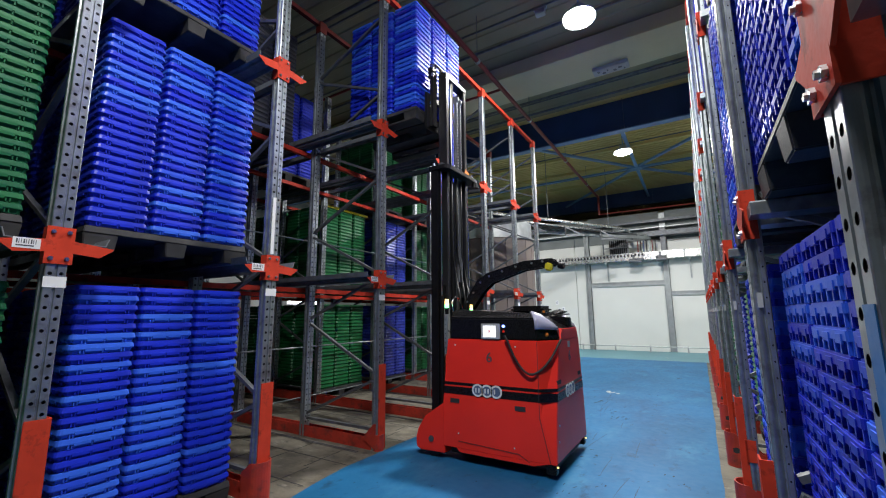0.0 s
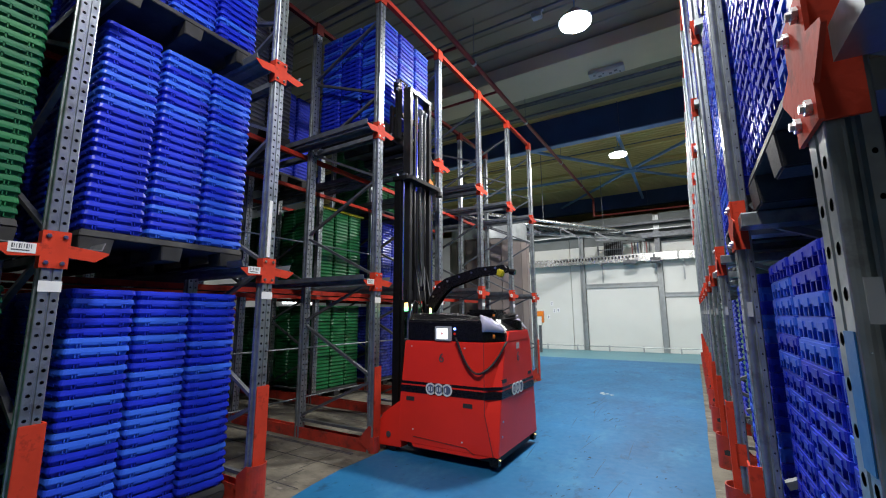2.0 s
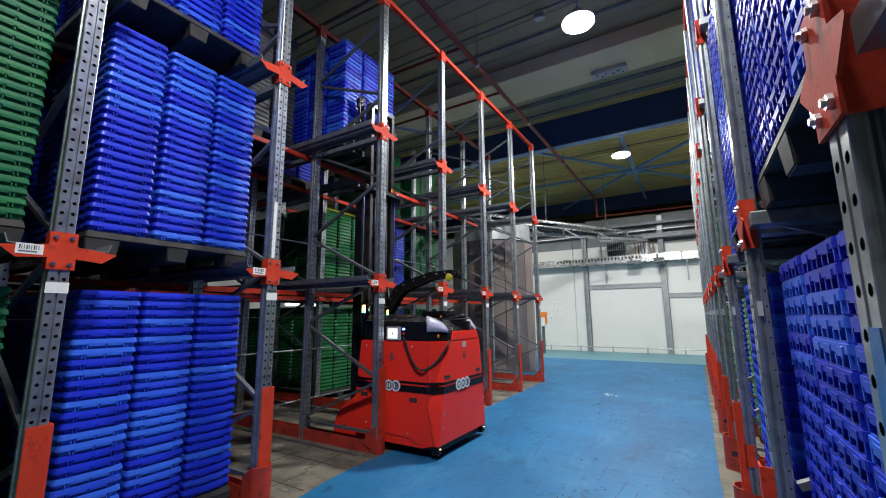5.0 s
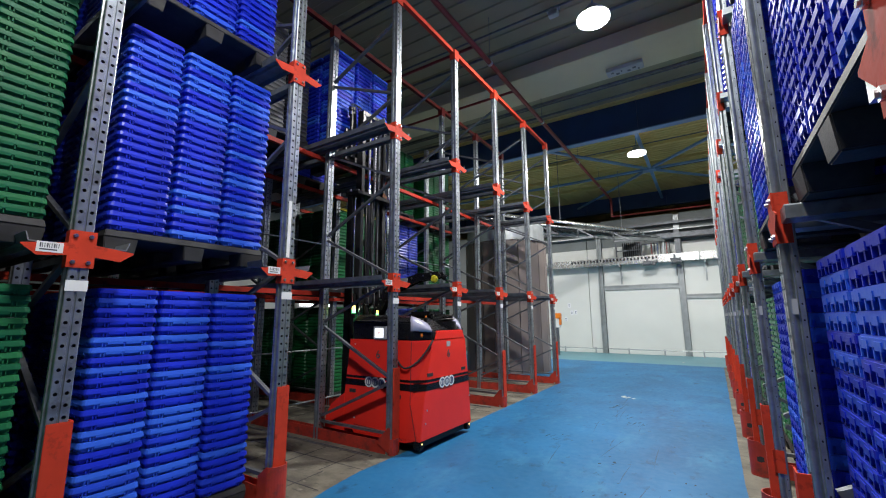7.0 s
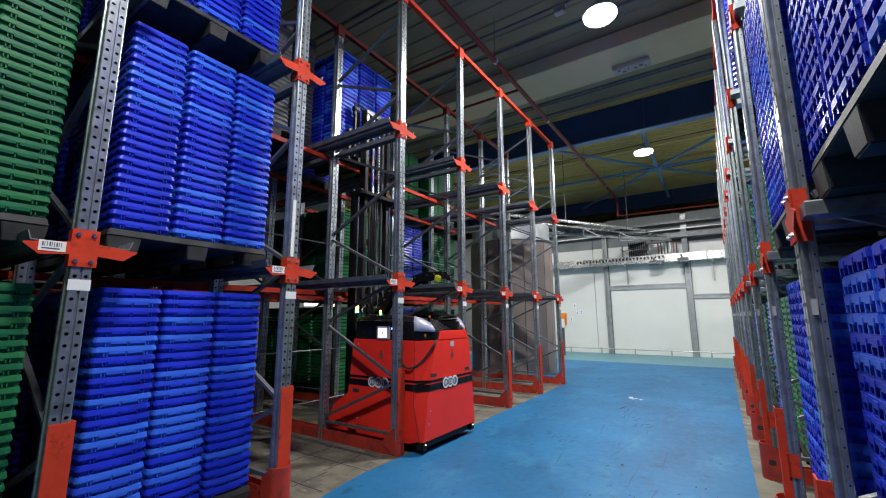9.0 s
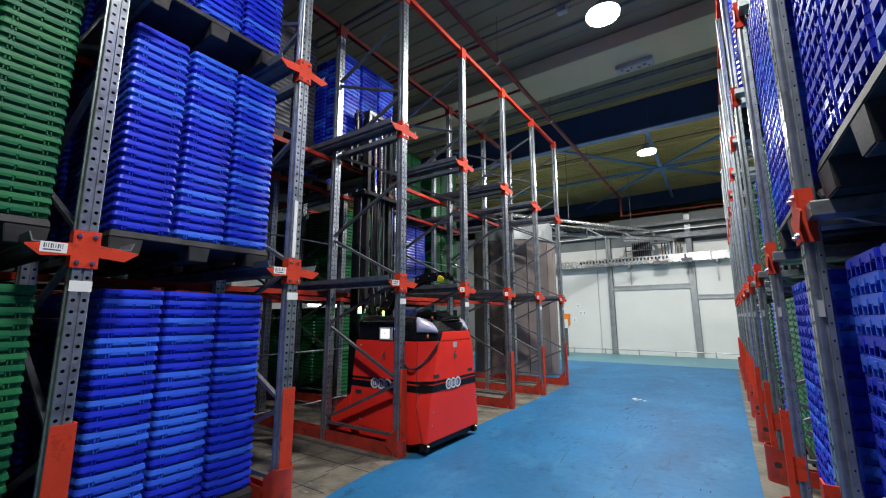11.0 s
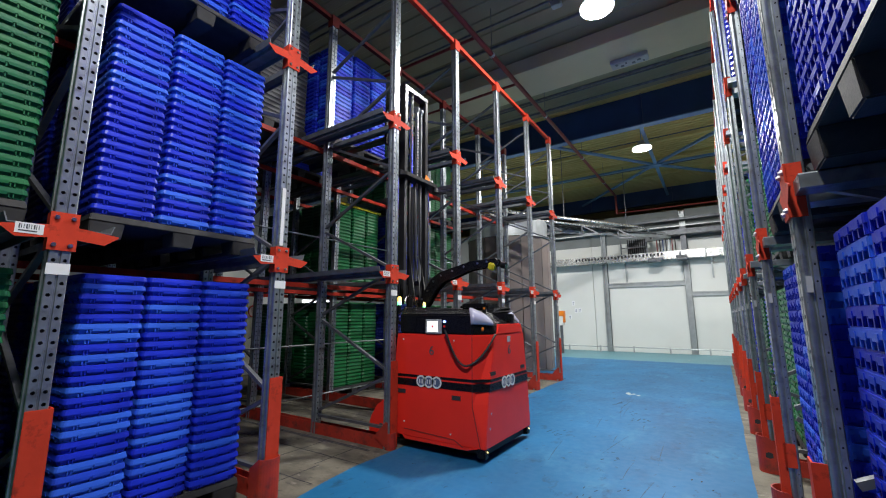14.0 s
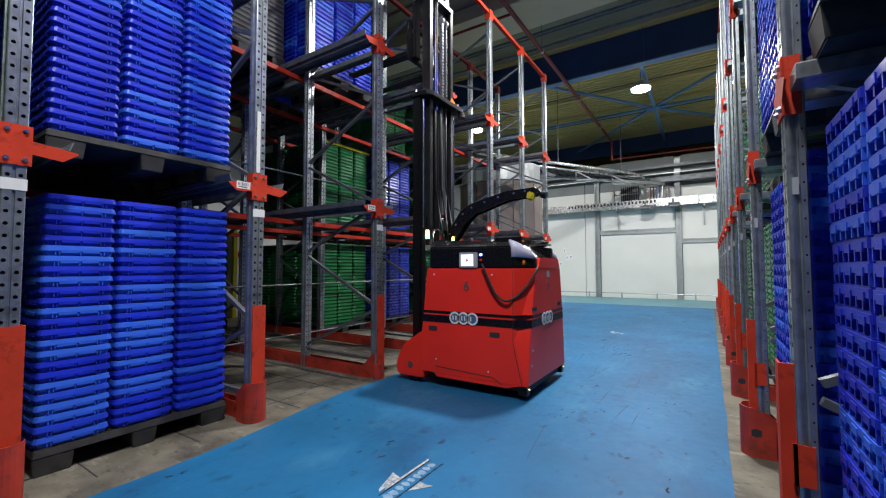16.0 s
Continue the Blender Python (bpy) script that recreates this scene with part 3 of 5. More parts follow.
# red beams tying the frames together
beam_end = COLS[-1] + 0.05
# front beam in plain red, rear beam in the red with shade painted in
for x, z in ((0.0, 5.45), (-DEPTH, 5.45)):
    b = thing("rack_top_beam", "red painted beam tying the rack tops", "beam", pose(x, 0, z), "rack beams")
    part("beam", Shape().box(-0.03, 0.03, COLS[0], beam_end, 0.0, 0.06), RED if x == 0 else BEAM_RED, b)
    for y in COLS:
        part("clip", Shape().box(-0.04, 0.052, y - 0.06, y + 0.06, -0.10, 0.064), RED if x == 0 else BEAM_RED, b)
for x, z, y1 in ((-DEPTH - 0.09, 1.69, beam_end), (-DEPTH - 0.09, 3.50, beam_end), (-2.42, 1.69, beam_end), (-2.42, 3.50, beam_end), (-3.72, 1.69, beam_end), (-3.72, 3.5, beam_end)):
    solid("rack_cross_beam", Shape().box(x - 0.025, x + 0.025, COLS[0], y1, z + 0.02, z + 0.075), CROSS_RED, "red painted cross beam behind the posts", "beam", group="rack beams")
for z in (0.14, 0.92, 2.66):
    solid("rack_tie_rod", Shape().rod((-2.44, COLS[2], z), (-2.44, COLS[-1], z), 0.013, 8), STEEL, "thin steel tie rod between the posts", "rod", group="rack ties")
for i in range(2, 7):
    for dy in (0.14, 0.17):
        solid("floor_guide", Shape().box(-4.4, -0.12, COLS[i + 1] - dy - 0.012, COLS[i + 1] - dy, -0.01, 0.006), DARK_STEEL, "dark steel guide strip set in the concrete", "guide rail", group="floor guides")
joint_rng = random.Random(5)


def slab_joint(a, b, w):
    """A dark uneven joint on the slab from a to b."""
    side = Vector((a[1] - b[1], b[0] - a[0])).normalized() * w / 2
    up, down = [], []
    for k in range(9):
        f = k / 8
        wob = side * joint_rng.uniform(-0.7, 0.7)
        p = Vector(a) * (1 - f) + Vector(b) * f + wob
        q = side * joint_rng.uniform(0.4, 1.2)
        up.append(tuple(p + q))
        down.append(tuple(p - q))
    solid("slab_joint", Shape().prism_z(down + up[::-1], -0.01, 0.0012), HOLE, "dark joint between concrete slabs", "joint", "structure", group="slab joints")


for i in range(1, 7):
    y0, y1 = COLS[i] + 0.07, COLS[i + 1] - 0.20
    for dy in (0.35, 0.90):
        slab_joint((-4.4, COLS[i] + dy), (0.09, COLS[i] + dy + 0.03), 0.014)
    for x, f0, f1 in ((-0.20, 0.0, 0.55), (-0.28, 0.55, 1.0), (-0.75, 0.3, 1.0), (-1.08, 0.0, 0.62), (-1.66, 0.3, 1.0), (-2.3, 0.0, 1.0), (-3.1, 0.0, 1.0)):
        slab_joint((x, y0 + (y1 - y0) * f0), (x - 0.02, y0 + (y1 - y0) * f1), 0.013)
solid("rack_top_beam", Shape().box(RX - 0.03, RX + 0.03, RCOLS[0], RCOLS[-1], 5.45, 5.51), RED, "red painted beam tying the rack tops", "beam", group="rack beams")


# ---- crate loads ----
TW, TP, PITCH = 0.352, 0.061, 0.370      # tray side, stacking pitch, column pitch


def rounded(h, r, k=3):
    out = []
    for cx, cy, a0 in ((h - r, h - r, 0), (-h + r, h - r, 90), (-h + r, -h + r, 180), (h - r, -h + r, 270)):
        for q in range(k + 1):
            a = radians(a0 + 90 * q / k)
            out.append((cx + r * math.cos(a), cy + r * math.sin(a)))
    return out


def cell_tray_shape(s, w, z):
    """The same tray turned: straight rim over a row of open cells between flush ribs."""
    h = w / 2
    wall = rounded(h - 0.017, 0.012, 1)
    s.hexa([(x, y, z) for x, y in wall], [(x, y, z + 0.032) for x, y in wall])
    rim, top = rounded(h, 0.012, 2), rounded(h - 0.004, 0.012, 2)
    s.hexa([(x, y, z + 0.031) for x, y in rim], [(x, y, z + 0.054) for x, y in rim])
    s.hexa([(x, y, z + 0.0541) for x, y in top], [(x, y, z + 0.0595) for x, y in top])
    for q in range(7):
        u = -h + 0.012 + (w - 0.024) * q / 6
        t = 0.006 if q % 2 else 0.004
        for side in (-1, 1):
            a, b = sorted((side * (h - 0.001), side * (h - 0.018)))
            s.box(a, b, u - t, u + t, z + 0.0, z + 0.0312)
            s.box(u - t, u + t, a, b, z + 0.0, z + 0.0312)
    for q in range(3):
        u = -h + 0.012 + (w - 0.024) * (2 * q + 1) / 6
        for side in (-1, 1):
            a, b = sorted((side * (h + 0.003), side * (h - 0.006)))
            s.box(a, b, u - 0.026, u + 0.026, z + 0.024, z + 0.046)
            s.box(u - 0.026, u + 0.026, a, b, z + 0.024, z + 0.046)


def tray_shape(s, w, z, fine=True):
    """Nested tray: sloping rim band with round corners over a recessed wall with a few ribs."""
    h = w / 2
    k = 3 if fine else 1
    foot, wall = rounded(h - 0.016, 0.012, 1), rounded(h - 0.007, 0.016, 1)
    s.hexa([(x, y, z) for x, y in foot], [(x, y, z + 0.006) for x, y in foot])
    s.hexa([(x, y, z + 0.0062) for x, y in foot], [(x, y, z + 0.028) for x, y in wall])
    rings = [(h - 0.006, 0.0245), (h - 0.0005, 0.026), (h, 0.031), (h - 0.005, 0.0565), (h - 0.010, 0.0588)]
    base = len(s.v)
    m = 4 * (k + 1)
    for hh, dz in rings:
        s.v += [(x, y, z + dz) for x, y in rounded(hh, 0.026, k)]
    for r in range(len(rings) - 1):
        for i in range(m):
            j = (i + 1) % m
            s.f.append((base + r * m + i, base + r * m + j, base + (r + 1) * m + j, base + (r + 1) * m + i))
    s.f.append(tuple(base + i for i in range(m - 1, -1, -1)))
    s.f.append(tuple(base + (len(rings) - 1) * m + i for i in range(m)))
    if not fine:
        return
    for u in (-0.115, -0.098, 0.0, 0.098, 0.115):
        for side in (-1, 1):
            a, b = sorted((side * (h - 0.003), side * (h - 0.0215)))
            s.box(a, b, u - 0.003, u + 0.003, z + 0.001, z + 0.026)
            s.box(u - 0.003, u + 0.003, a, b, z + 0.001, z + 0.026)
    for c in (-0.049, 0.049):
        for side in (-1, 1):
            a, b = sorted((side * (h + 0.0012), side * (h - 0.008)))
            s.box(a, b, c - 0.042, c + 0.042, z + 0.016, z + 0.034)
            s.box(c - 0.042, c + 0.042, a, b, z + 0.016, z + 0.034)


_t = Shape()
tray_shape(_t, TW, 0)
TRAY = {}
for key, mat in (("blue", BLUE), ("green", GREEN)):
    TRAY[key] = _t.mesh("tray", mat)
_t = Shape()
cell_tray_shape(_t, TW, 0)
TRAY["blue_cell"] = _t.mesh("tray", BLUE)
STACK = {}


def stack_mesh(key, mat, n):
    """All the trays of a load that stands far off, nine columns."""
    if (key, n) not in STACK:
        s = Shape()
        rng = random.Random(n)
        for ix in range(3):
            for iy in range(3):
                first = len(s.v)
                for i in range(n):
                    tray_shape(s, TW + rng.uniform(-0.004, 0.004), i * TP, False)
                dx, dy = (ix - 1) * PITCH, (iy - 1) * PITCH
                s.v[first:] = [(x + dx, y + dy, z) for x, y, z in s.v[first:]]
        STACK[key, n] = s.mesh("tray_block", mat)
    return STACK[key, n]


def pallet_mesh():
    """Moulded pallet, 1.1 m square: deck with a rolled edge, nine feet, bottom skids."""
    s = Shape()
    s.hexa([(-0.55, -0.55, 0.105), (0.55, -0.55, 0.105), (0.55, 0.55, 0.105), (-0.55, 0.55, 0.105)], [(-0.54, -0.54, 0.152), (0.54, -0.54, 0.152), (0.54, 0.54, 0.152), (-0.54, 0.54, 0.152)])
    spans = ((-0.55, -0.36), (-0.075, 0.075), (0.36, 0.55))
    for x0, x1 in spans:
        for y0, y1 in spans:
            s.hexa([(x0 + 0.012, y0 + 0.012, 0.0), (x1 - 0.012, y0 + 0.012, 0.0), (x1 - 0.012, y1 - 0.012, 0.0), (x0 + 0.012, y1 - 0.012, 0.0)],
                   [(x0 + 0.001, y0 + 0.001, 0.106), (x1 - 0.001, y0 + 0.001, 0.106), (x1 - 0.001, y1 - 0.001, 0.106), (x0 + 0.001, y1 - 0.001, 0.106)])
        s.box(-0.535, 0.535, x0 + 0.016, x1 - 0.016, 0.002, 0.023)
    return s.mesh("pallet", PALLET, 0.005)


PALLET_MESH = pallet_mesh()
PALLET_TOP = 0.156


def load(colour, m, label, layers=24, single=True, group="", mat=None):
    ob = thing("crate_load", label, "pallet load", m, group)
    part("pallet", PALLET_MESH, None, ob, "black moulded plastic pallet")
    if not single:
        st = part("tray_block", stack_mesh(colour, mat, layers), None, ob)
        st.location = (0, 0, PALLET_TOP)
        tagged(st, kind="stuff")
        return ob
    rng = random.Random(len(label) + int(1000 * (m.translation.y + 3 * m.translation.z)))
    for ix in range(3):
        for iy in range(3):
            x, y = (ix - 1) * PITCH, (iy - 1) * PITCH
            lean = rng.uniform(-0.008, 0.008), rng.uniform(-0.006, 0.006)
            for k in range(layers):
                t = bpy.data.objects.new("tray", TRAY[colour])
                scene.collection.objects.link(t)
                t.parent = ob
                f = k / layers
                t.location = (x + lean[0] * f + rng.uniform(-0.002, 0.002), y + lean[1] * f + rng.uniform(-0.002, 0.002), PALLET_TOP + k * TP)
                t.rotation_euler = (0, 0, rng.uniform(-0.0035, 0.0035))
    return ob


def lane_y(i):
    return (COLS[i] + COLS[i + 1]) / 2 + (0.046, 0.026, 0, 0, 0, 0, 0)[i]


def rlane_y(i):
    return (RCOLS[i] + RCOLS[i + 1]) / 2 - 0.02


SEAT = (0.0, LEVELS[0] + 0.033, LEVELS[1] + 0.033)
RSEAT = (0.0, LEVELS[0] + 0.031, LEVELS[1] + 0.031)
FX = -0.17 - 0.55
lab = "blue plastic trays stacked on a black pallet, "
load("blue", pose(FX, lane_y(1), SEAT[0]), lab + "standing on the floor", group="pallet loads")
load("blue", pose(FX, lane_y(1), SEAT[1]), lab + "on rack rails", group="pallet loads")
load("blue", pose(FX, lane_y(1), SEAT[2]), lab + "on upper rack rails", group="pallet loads")
lab = "green plastic trays stacked on a black pallet, "
load("green", pose(FX, lane_y(0), SEAT[0]), lab + "standing on the floor", group="pallet loads")
load("green", pose(FX, lane_y(0), SEAT[1]), lab + "on rack rails", group="pallet loads")
load("green_stack", pose(FX, lane_y(0), SEAT[2]), lab + "on upper rails", single=False, mat=GREEN_DEEP, group="pallet loads")
lab = "blue plastic trays stacked on a black pallet, "
RFX = 3.33 + 0.55
for i in (0, 1):
    load("blue_cell", pose(RFX + 0.004, rlane_y(i) - 0.015, RSEAT[0]), lab + "standing on the floor", group="pallet loads")
    load("blue_cell", pose(RFX - 0.02, rlane_y(i) + 0.02, RSEAT[1]), lab + "on rack rails", group="pallet loads")
for i in range(2, 10):
    key, mat, col = (("green_stack", GREEN_DEEP, "green"), ("blue_stack", BLUE_DEEP, "blue"))[i % 3 == 1]
    for lv in (0, 1):
        load(key, pose(RFX + 0.20, rlane_y(i), RSEAT[lv]), col + " plastic trays stacked on a black pallet across the aisle", single=False, mat=mat, group="pallet loads")
for i in (0, 1, 2, 3):
    load("blue_stack", pose(RFX - (0.02 if i < 2 else 0), rlane_y(i), RSEAT[2]), lab + "on upper rails", single=False, mat=BLUE_DEEP, group="pallet loads")
# deeper in the lanes
for i, x, lv, key, mat, what in (
        (2, -1.95, 2, "grey_stack", GREY_CRATE, "dark grey plastic crates stacked on a pallet, high in the rack"),
        (2, -4.1, 0, "green_stack", GREEN_DEEP, "green plastic trays on a pallet deep in the rack"),
        (2, -4.1, 1, "green_stack", GREEN_DEEP, "green plastic trays on a pallet deep in the rack"),
        (3, -5.6, 0, "green_stack", GREEN_DEEP, "green plastic trays on a pallet deep in the rack"),
        (4, -3.16, 0, "green_stack", GREEN_DEEP, "green plastic trays on a pallet inside the rack"),
        (4, -4.34, 0, "green_stack", GREEN_DEEP, "green plastic trays on a pallet deep in the rack"),
        (4, -4.34, 1, "green_stack", GREEN_DEEP, "green plastic trays on a pallet deep in the rack"),
        (4, -3.16, 1, "green_stack", GREEN_DEEP, "green plastic trays on a pallet inside the rack"),
        (5, -3.16, 0, "wrap_stack", WRAP, "blue trays wrapped in clear film inside the rack"),
        (5, -3.16, 1, "wrap_stack", WRAP, "blue trays wrapped in clear film inside the rack"),
        (6, -3.16, 0, "green_stack", GREEN_DEEP, "green plastic trays on a pallet inside the rack"),
        (6, -3.16, 1, "green_stack", GREEN_DEEP, "green plastic trays on a pallet inside the rack"),
        (3, -3.15, 2, "blue_stack", BLUE_DEEP, "blue plastic trays on a pallet high and deep in the rack"),
        (5, -3.30, 2, "green_stack", GREEN_DEEP, "green plastic trays on a pallet high in the rack"),
        # two stacks added behind the near green loads to block bounced light
        (0, -2.0, 0, "green_stack", GREEN_DEEP, "green plastic trays on a pallet behind another"),
        (0, -2.0, 1, "green_stack", GREEN_DEEP, "green plastic trays on a pallet behind another"),
        (6, -3.16, 2, "green_stack", GREEN_DEEP, "green plastic trays on a pallet high in the rack"),
        (1, -2.0, 0, "blue_stack", BLUE_DEEP, "blue plastic trays on a pallet behind another"),
        (1, -2.0, 1, "blue_stack", BLUE_DEEP, "blue plastic trays on a pallet behind another"),
        (1, -2.0, 2, "blue_stack", BLUE_DEEP, "blue plastic trays on a pallet behind another")):
    load(key, pose(x, lane_y(i), SEAT[lv]), what, single=False, mat=mat, group="pallet loads")
solid("yellow_strap", Shape().box(-2.62, -2.585, lane_y(4) - 0.56, lane_y(4) + 0.56, SEAT[1] + 1.56, SEAT[1] + 1.60), YELLOW, "yellow strap round green trays", "strap")
solid("guide_strip", Shape().box(0.0455, 0.052, 0.0, 0.03, 1.93, 2.42), LABEL, "white plastic strip on a rack post", "strip")


# ---- automated forklift ----
VY = 2.10


def text_mesh(body, size, mat, depth=0.002):
    cu = bpy.data.curves.new("digit", "FONT")
    cu.body, cu.size, cu.extrude, cu.align_x, cu.align_y = body, size, depth, "CENTER", "CENTER"
    ob = new("digit", cu)
    bpy.context.view_layer.update()
    me = bpy.data.meshes.new_from_object(ob.evaluated_get(bpy.context.evaluated_depsgraph_get()))
    bpy.data.objects.remove(ob)
    me.materials.clear()
    me.materials.append(mat)
    return me


def forklift():
    t = thing("automated_forklift", "red and black driverless forklift with raised mast", "forklift")
    # red housing: wide at the foot, corners cut towards the top
    s = Shape()
    b0 = [(-1.14, -0.55, 0.132), (-0.012, -0.55, 0.132), (0.0, -0.54, 0.132), (0.0, 0.54, 0.132), (-0.012, 0.55, 0.132), (-1.14, 0.55, 0.132)]
    b1 = [(-1.14, -0.545, 0.52), (-0.13, -0.545, 0.52), (0.0, -0.475, 0.52), (0.0, 0.51, 0.52), (-0.16, 0.545, 0.52), (-1.14, 0.545, 0.52)]
    b2 = [(-1.09, -0.52, 1.17), (-0.135, -0.52, 1.17), (0.0, -0.31, 1.17), (0.0, 0.42, 1.17), (-0.12, 0.52, 1.17), (-1.09, 0.52, 1.17)]
    s.v += b0 + b1 + b2
    s.f.append((5, 4, 3, 2, 1, 0))
    for r in (0, 6):
        for i in range(6):
            j = (i + 1) % 6
            s.f.append((r + i, r + j, r + 6 + j, r + 6 + i))
    s.f.append(tuple(range(12, 18)))
    part("body", s, TRUCK_RED, t, "glossy red steel housing", bevel=0.006)
    # front outriggers left and right of the mast
    nose = [(-1.12, 0.06), (-1.12, 0.545), (-1.16, 0.52), (-1.36, 0.385), (-1.44, 0.26), (-1.468, 0.17), (-1.46, 0.075), (-1.41, 0.055)]
    for y0, y1 in ((-0.552, -0.36), (0.36, 0.552)):
        o = part("outrigger", Shape().prism_y(nose[::-1], y0, y1), TRUCK_RED, t, "red wheel housing", bevel=0.01)
        ys = y0 - 0.003 if y0 < 0 else y1 + 0.003
        part("axle_cap", Shape().rod((-1.276, ys, 0.18), (-1.276, ys - 0.006 if y0 < 0 else ys + 0.006, 0.18), 0.03, 18), DARK_STEEL, o, "dark axle cap")
        ym = (y0 + y1) / 2
        part("wheel", Shape().rod((-1.27, ym - 0.06, 0.09), (-1.27, ym + 0.06, 0.09), 0.09, 20), RUBBER, t, "black rubber wheel")
    part("wheel", Shape().rod((-0.35, -0.08, 0.13), (-0.35, 0.08, 0.13), 0.13, 24), RUBBER, t, "black rubber wheel")
    part("chassis", Shape().box(-1.10, -0.05, -0.45, 0.45, 0.055, 0.131), RUBBER, t, "black underside")
    part("skirt", Shape().prism_y([(-0.95, 0.100), (-0.20, 0.100), (-0.08, 0.132), (-0.98, 0.132)], -0.551, -0.535), TRUCK_RED, t)
    # stripes round the housing
    def belt(z0, z1, out):
        q = Shape()
        def ring(z):
            f = (z - 0.52) / 0.65
            ys, yc = 0.545 - 0.025 * f + out, 0.475 - 0.165 * f
            xs = -0.13 - 0.005 * f
            return [(-1.138 + 0.05 * f, -ys, z), (xs, -ys, z), (out, -yc - out * 0.4, z), (out, yc + 0.035 + 0.075 * f + out * 0.4, z), (xs, ys, z), (-1.138 + 0.05 * f, ys, z)]
        q.hexa(ring(z0), ring(z1))
        return q
    part("stripe", belt(0.635, 0.705, 0.003), TRUCK_BLACK, t, "broad black stripe")
    part("stripe", belt(0.722, 0.748, 0.003), TRUCK_BLACK, t, "thin black stripe")
    # round badge of three rings on side and back
    def badge(to_world):
        for k in range(3):
            ring = Shape()
            c = (k - 1) * 0.098
            m = 28
            for i in range(m):
                a, b = 2 * math.pi * i / m, 2 * math.pi * (i + 1) / m
                quad = []
                for depth in (0.0, 0.004):
                    quad.append([to_world(c + r * math.cos(w), r * math.sin(w), 0.002 + depth) for r, w in ((0.043, a), (0.060, a), (0.060, b), (0.043, b))])
                ring.hexa(quad[0], quad[1])
            part("badge_ring", ring.mesh("badge_ring", LABEL, weld=True), None, t, "pale badge ring")
            disc = Shape()
            disc.hexa([to_world(c + 0.044 * math.cos(2 * math.pi * i / m), 0.044 * math.sin(2 * math.pi * i / m), 0.001) for i in range(m)],
                      [to_world(c + 0.044 * math.cos(2 * math.pi * i / m), 0.044 * math.sin(2 * math.pi * i / m), 0.004) for i in range(m)])
            part("badge_disc", disc, BADGE, t, "blue-grey badge disc")
            bar = Shape()
            for u in ((-0.018, 0.014) if k < 2 else (-0.018,)):
                bar.hexa([to_world(c + u + a, b, 0.005) for a, b in ((-0.006, -0.022), (0.008, -0.022), (0.008, 0.022), (-0.006, 0.022))],
                         [to_world(c + u + a, b, 0.007) for a, b in ((-0.006, -0.022), (0.008, -0.022), (0.008, 0.022), (-0.006, 0.022))])
            part("badge_bar", bar, LABEL, t)
    badge(lambda u, v, d: (-0.645 + u, -0.543 - d, 0.69 + v))
    badge(lambda u, v, d: (0.004 + d, -0.03 + u, 0.69 + v))
    six = text_mesh("6", 0.13, INK)
    o = part("digit", six, None, t, "black painted number")
    o.matrix_basis = pose(-0.62, -0.532, 1.0, 87.8, 0, 0)
    o = part("digit", six, None, t, "black painted number")
    o.matrix_basis = pose(0.004, 0.02, 1.0, 90, 0, 90)
    # slots, screws
    # cut-outs are dark blocks that carry their inner shade as colour
    for x, z in ((-0.315, 0.563), (-1.0, 0.572)):
        part("slot", Shape().box(x - 0.05, x + 0.05, -0.549, -0.53, z - 0.02, z + 0.02), HOLE, t, "black cut-out")
    for y in (-0.36, 0.36):
        part("slot", Shape().box(-0.01, 0.004, y - 0.05, y + 0.05, 0.78, 0.815), HOLE, t, "black cut-out")
    for x, z in ((-0.96, 0.27), (-0.38, 0.22), (-1.0, 1.11), (-0.35, 1.11)):
        part("screw", Shape().rod((x, -0.553 if z < 0.6 else -0.526, z), (x, -0.51, z), 0.008, 10), LABEL, t)
    for y, z in ((-0.42, 0.43), (-0.45, 0.30), (0.5, 0.45)):
        part("screw", Shape().rod((-0.01, y, z), (0.006, y, z), 0.010, 10), BOLT, t)
    part("seam", Shape().bar((-0.135, -0.5475, 0.50), (-0.140, -0.5235, 1.165), 0.004, 0.004), HOLE, t)
    part("seam", Shape().bar((-0.135, -0.5475, 0.50), (-0.05, -0.552, 0.13), 0.004, 0.004), HOLE, t)
    part("seam", Shape().bar((-0.96, -0.552, 0.20), (-0.34, -0.552, 0.175), 0.004, 0.003), HOLE, t)
    part("seam", Shape().bar((-0.34, -0.552, 0.175), (-0.24, -0.552, 0.12), 0.004, 0.003), HOLE, t)
    # corner scanner
    for y in (-0.50, 0.50):
        sc = part("scanner", Shape().box(-0.10, -0.01, y - 0.04, y + 0.04, 0.045, 0.131), TRUCK_BLACK, t, "black safety scanner", bevel=0.008)
        part("status_lamp", Shape().rod((-0.012, y, 0.105), (0.002, y, 0.105), 0.006, 10), AMBER_GLOW, sc, "small lit lamp")
    # black upper cover with sloping corner lenses
    c = Shape()
    c.v += [(-1.06, -0.515, 1.172), (-0.14, -0.515, 1.172), (-0.002, -0.305, 1.172), (-0.002, 0.405, 1.172), (-0.17, 0.515, 1.172), (-1.06, 0.515, 1.172),
            (-1.06, -0.515, 1.38), (-0.15, -0.515, 1.37), (-0.02, -0.30, 1.27), (-0.02, 0.40, 1.30), (-0.18, 0.515, 1.37), (-1.06, 0.515, 1.38),
            (-1.06, -0.42, 1.465), (-0.21, -0.42, 1.425), (-0.12, -0.26, 1.345), (-0.12, 0.32, 1.36), (-0.24, 0.42, 1.425), (-1.06, 0.42, 1.465)]
    c.f.append((5, 4, 3, 2, 1, 0))
    for r in (0, 6):
        for i in range(6):
            j = (i + 1) % 6
            c.f.append((r + i, r + j, r + 6 + j, r + 6 + i))
    c.f.append(tuple(range(12, 18)))
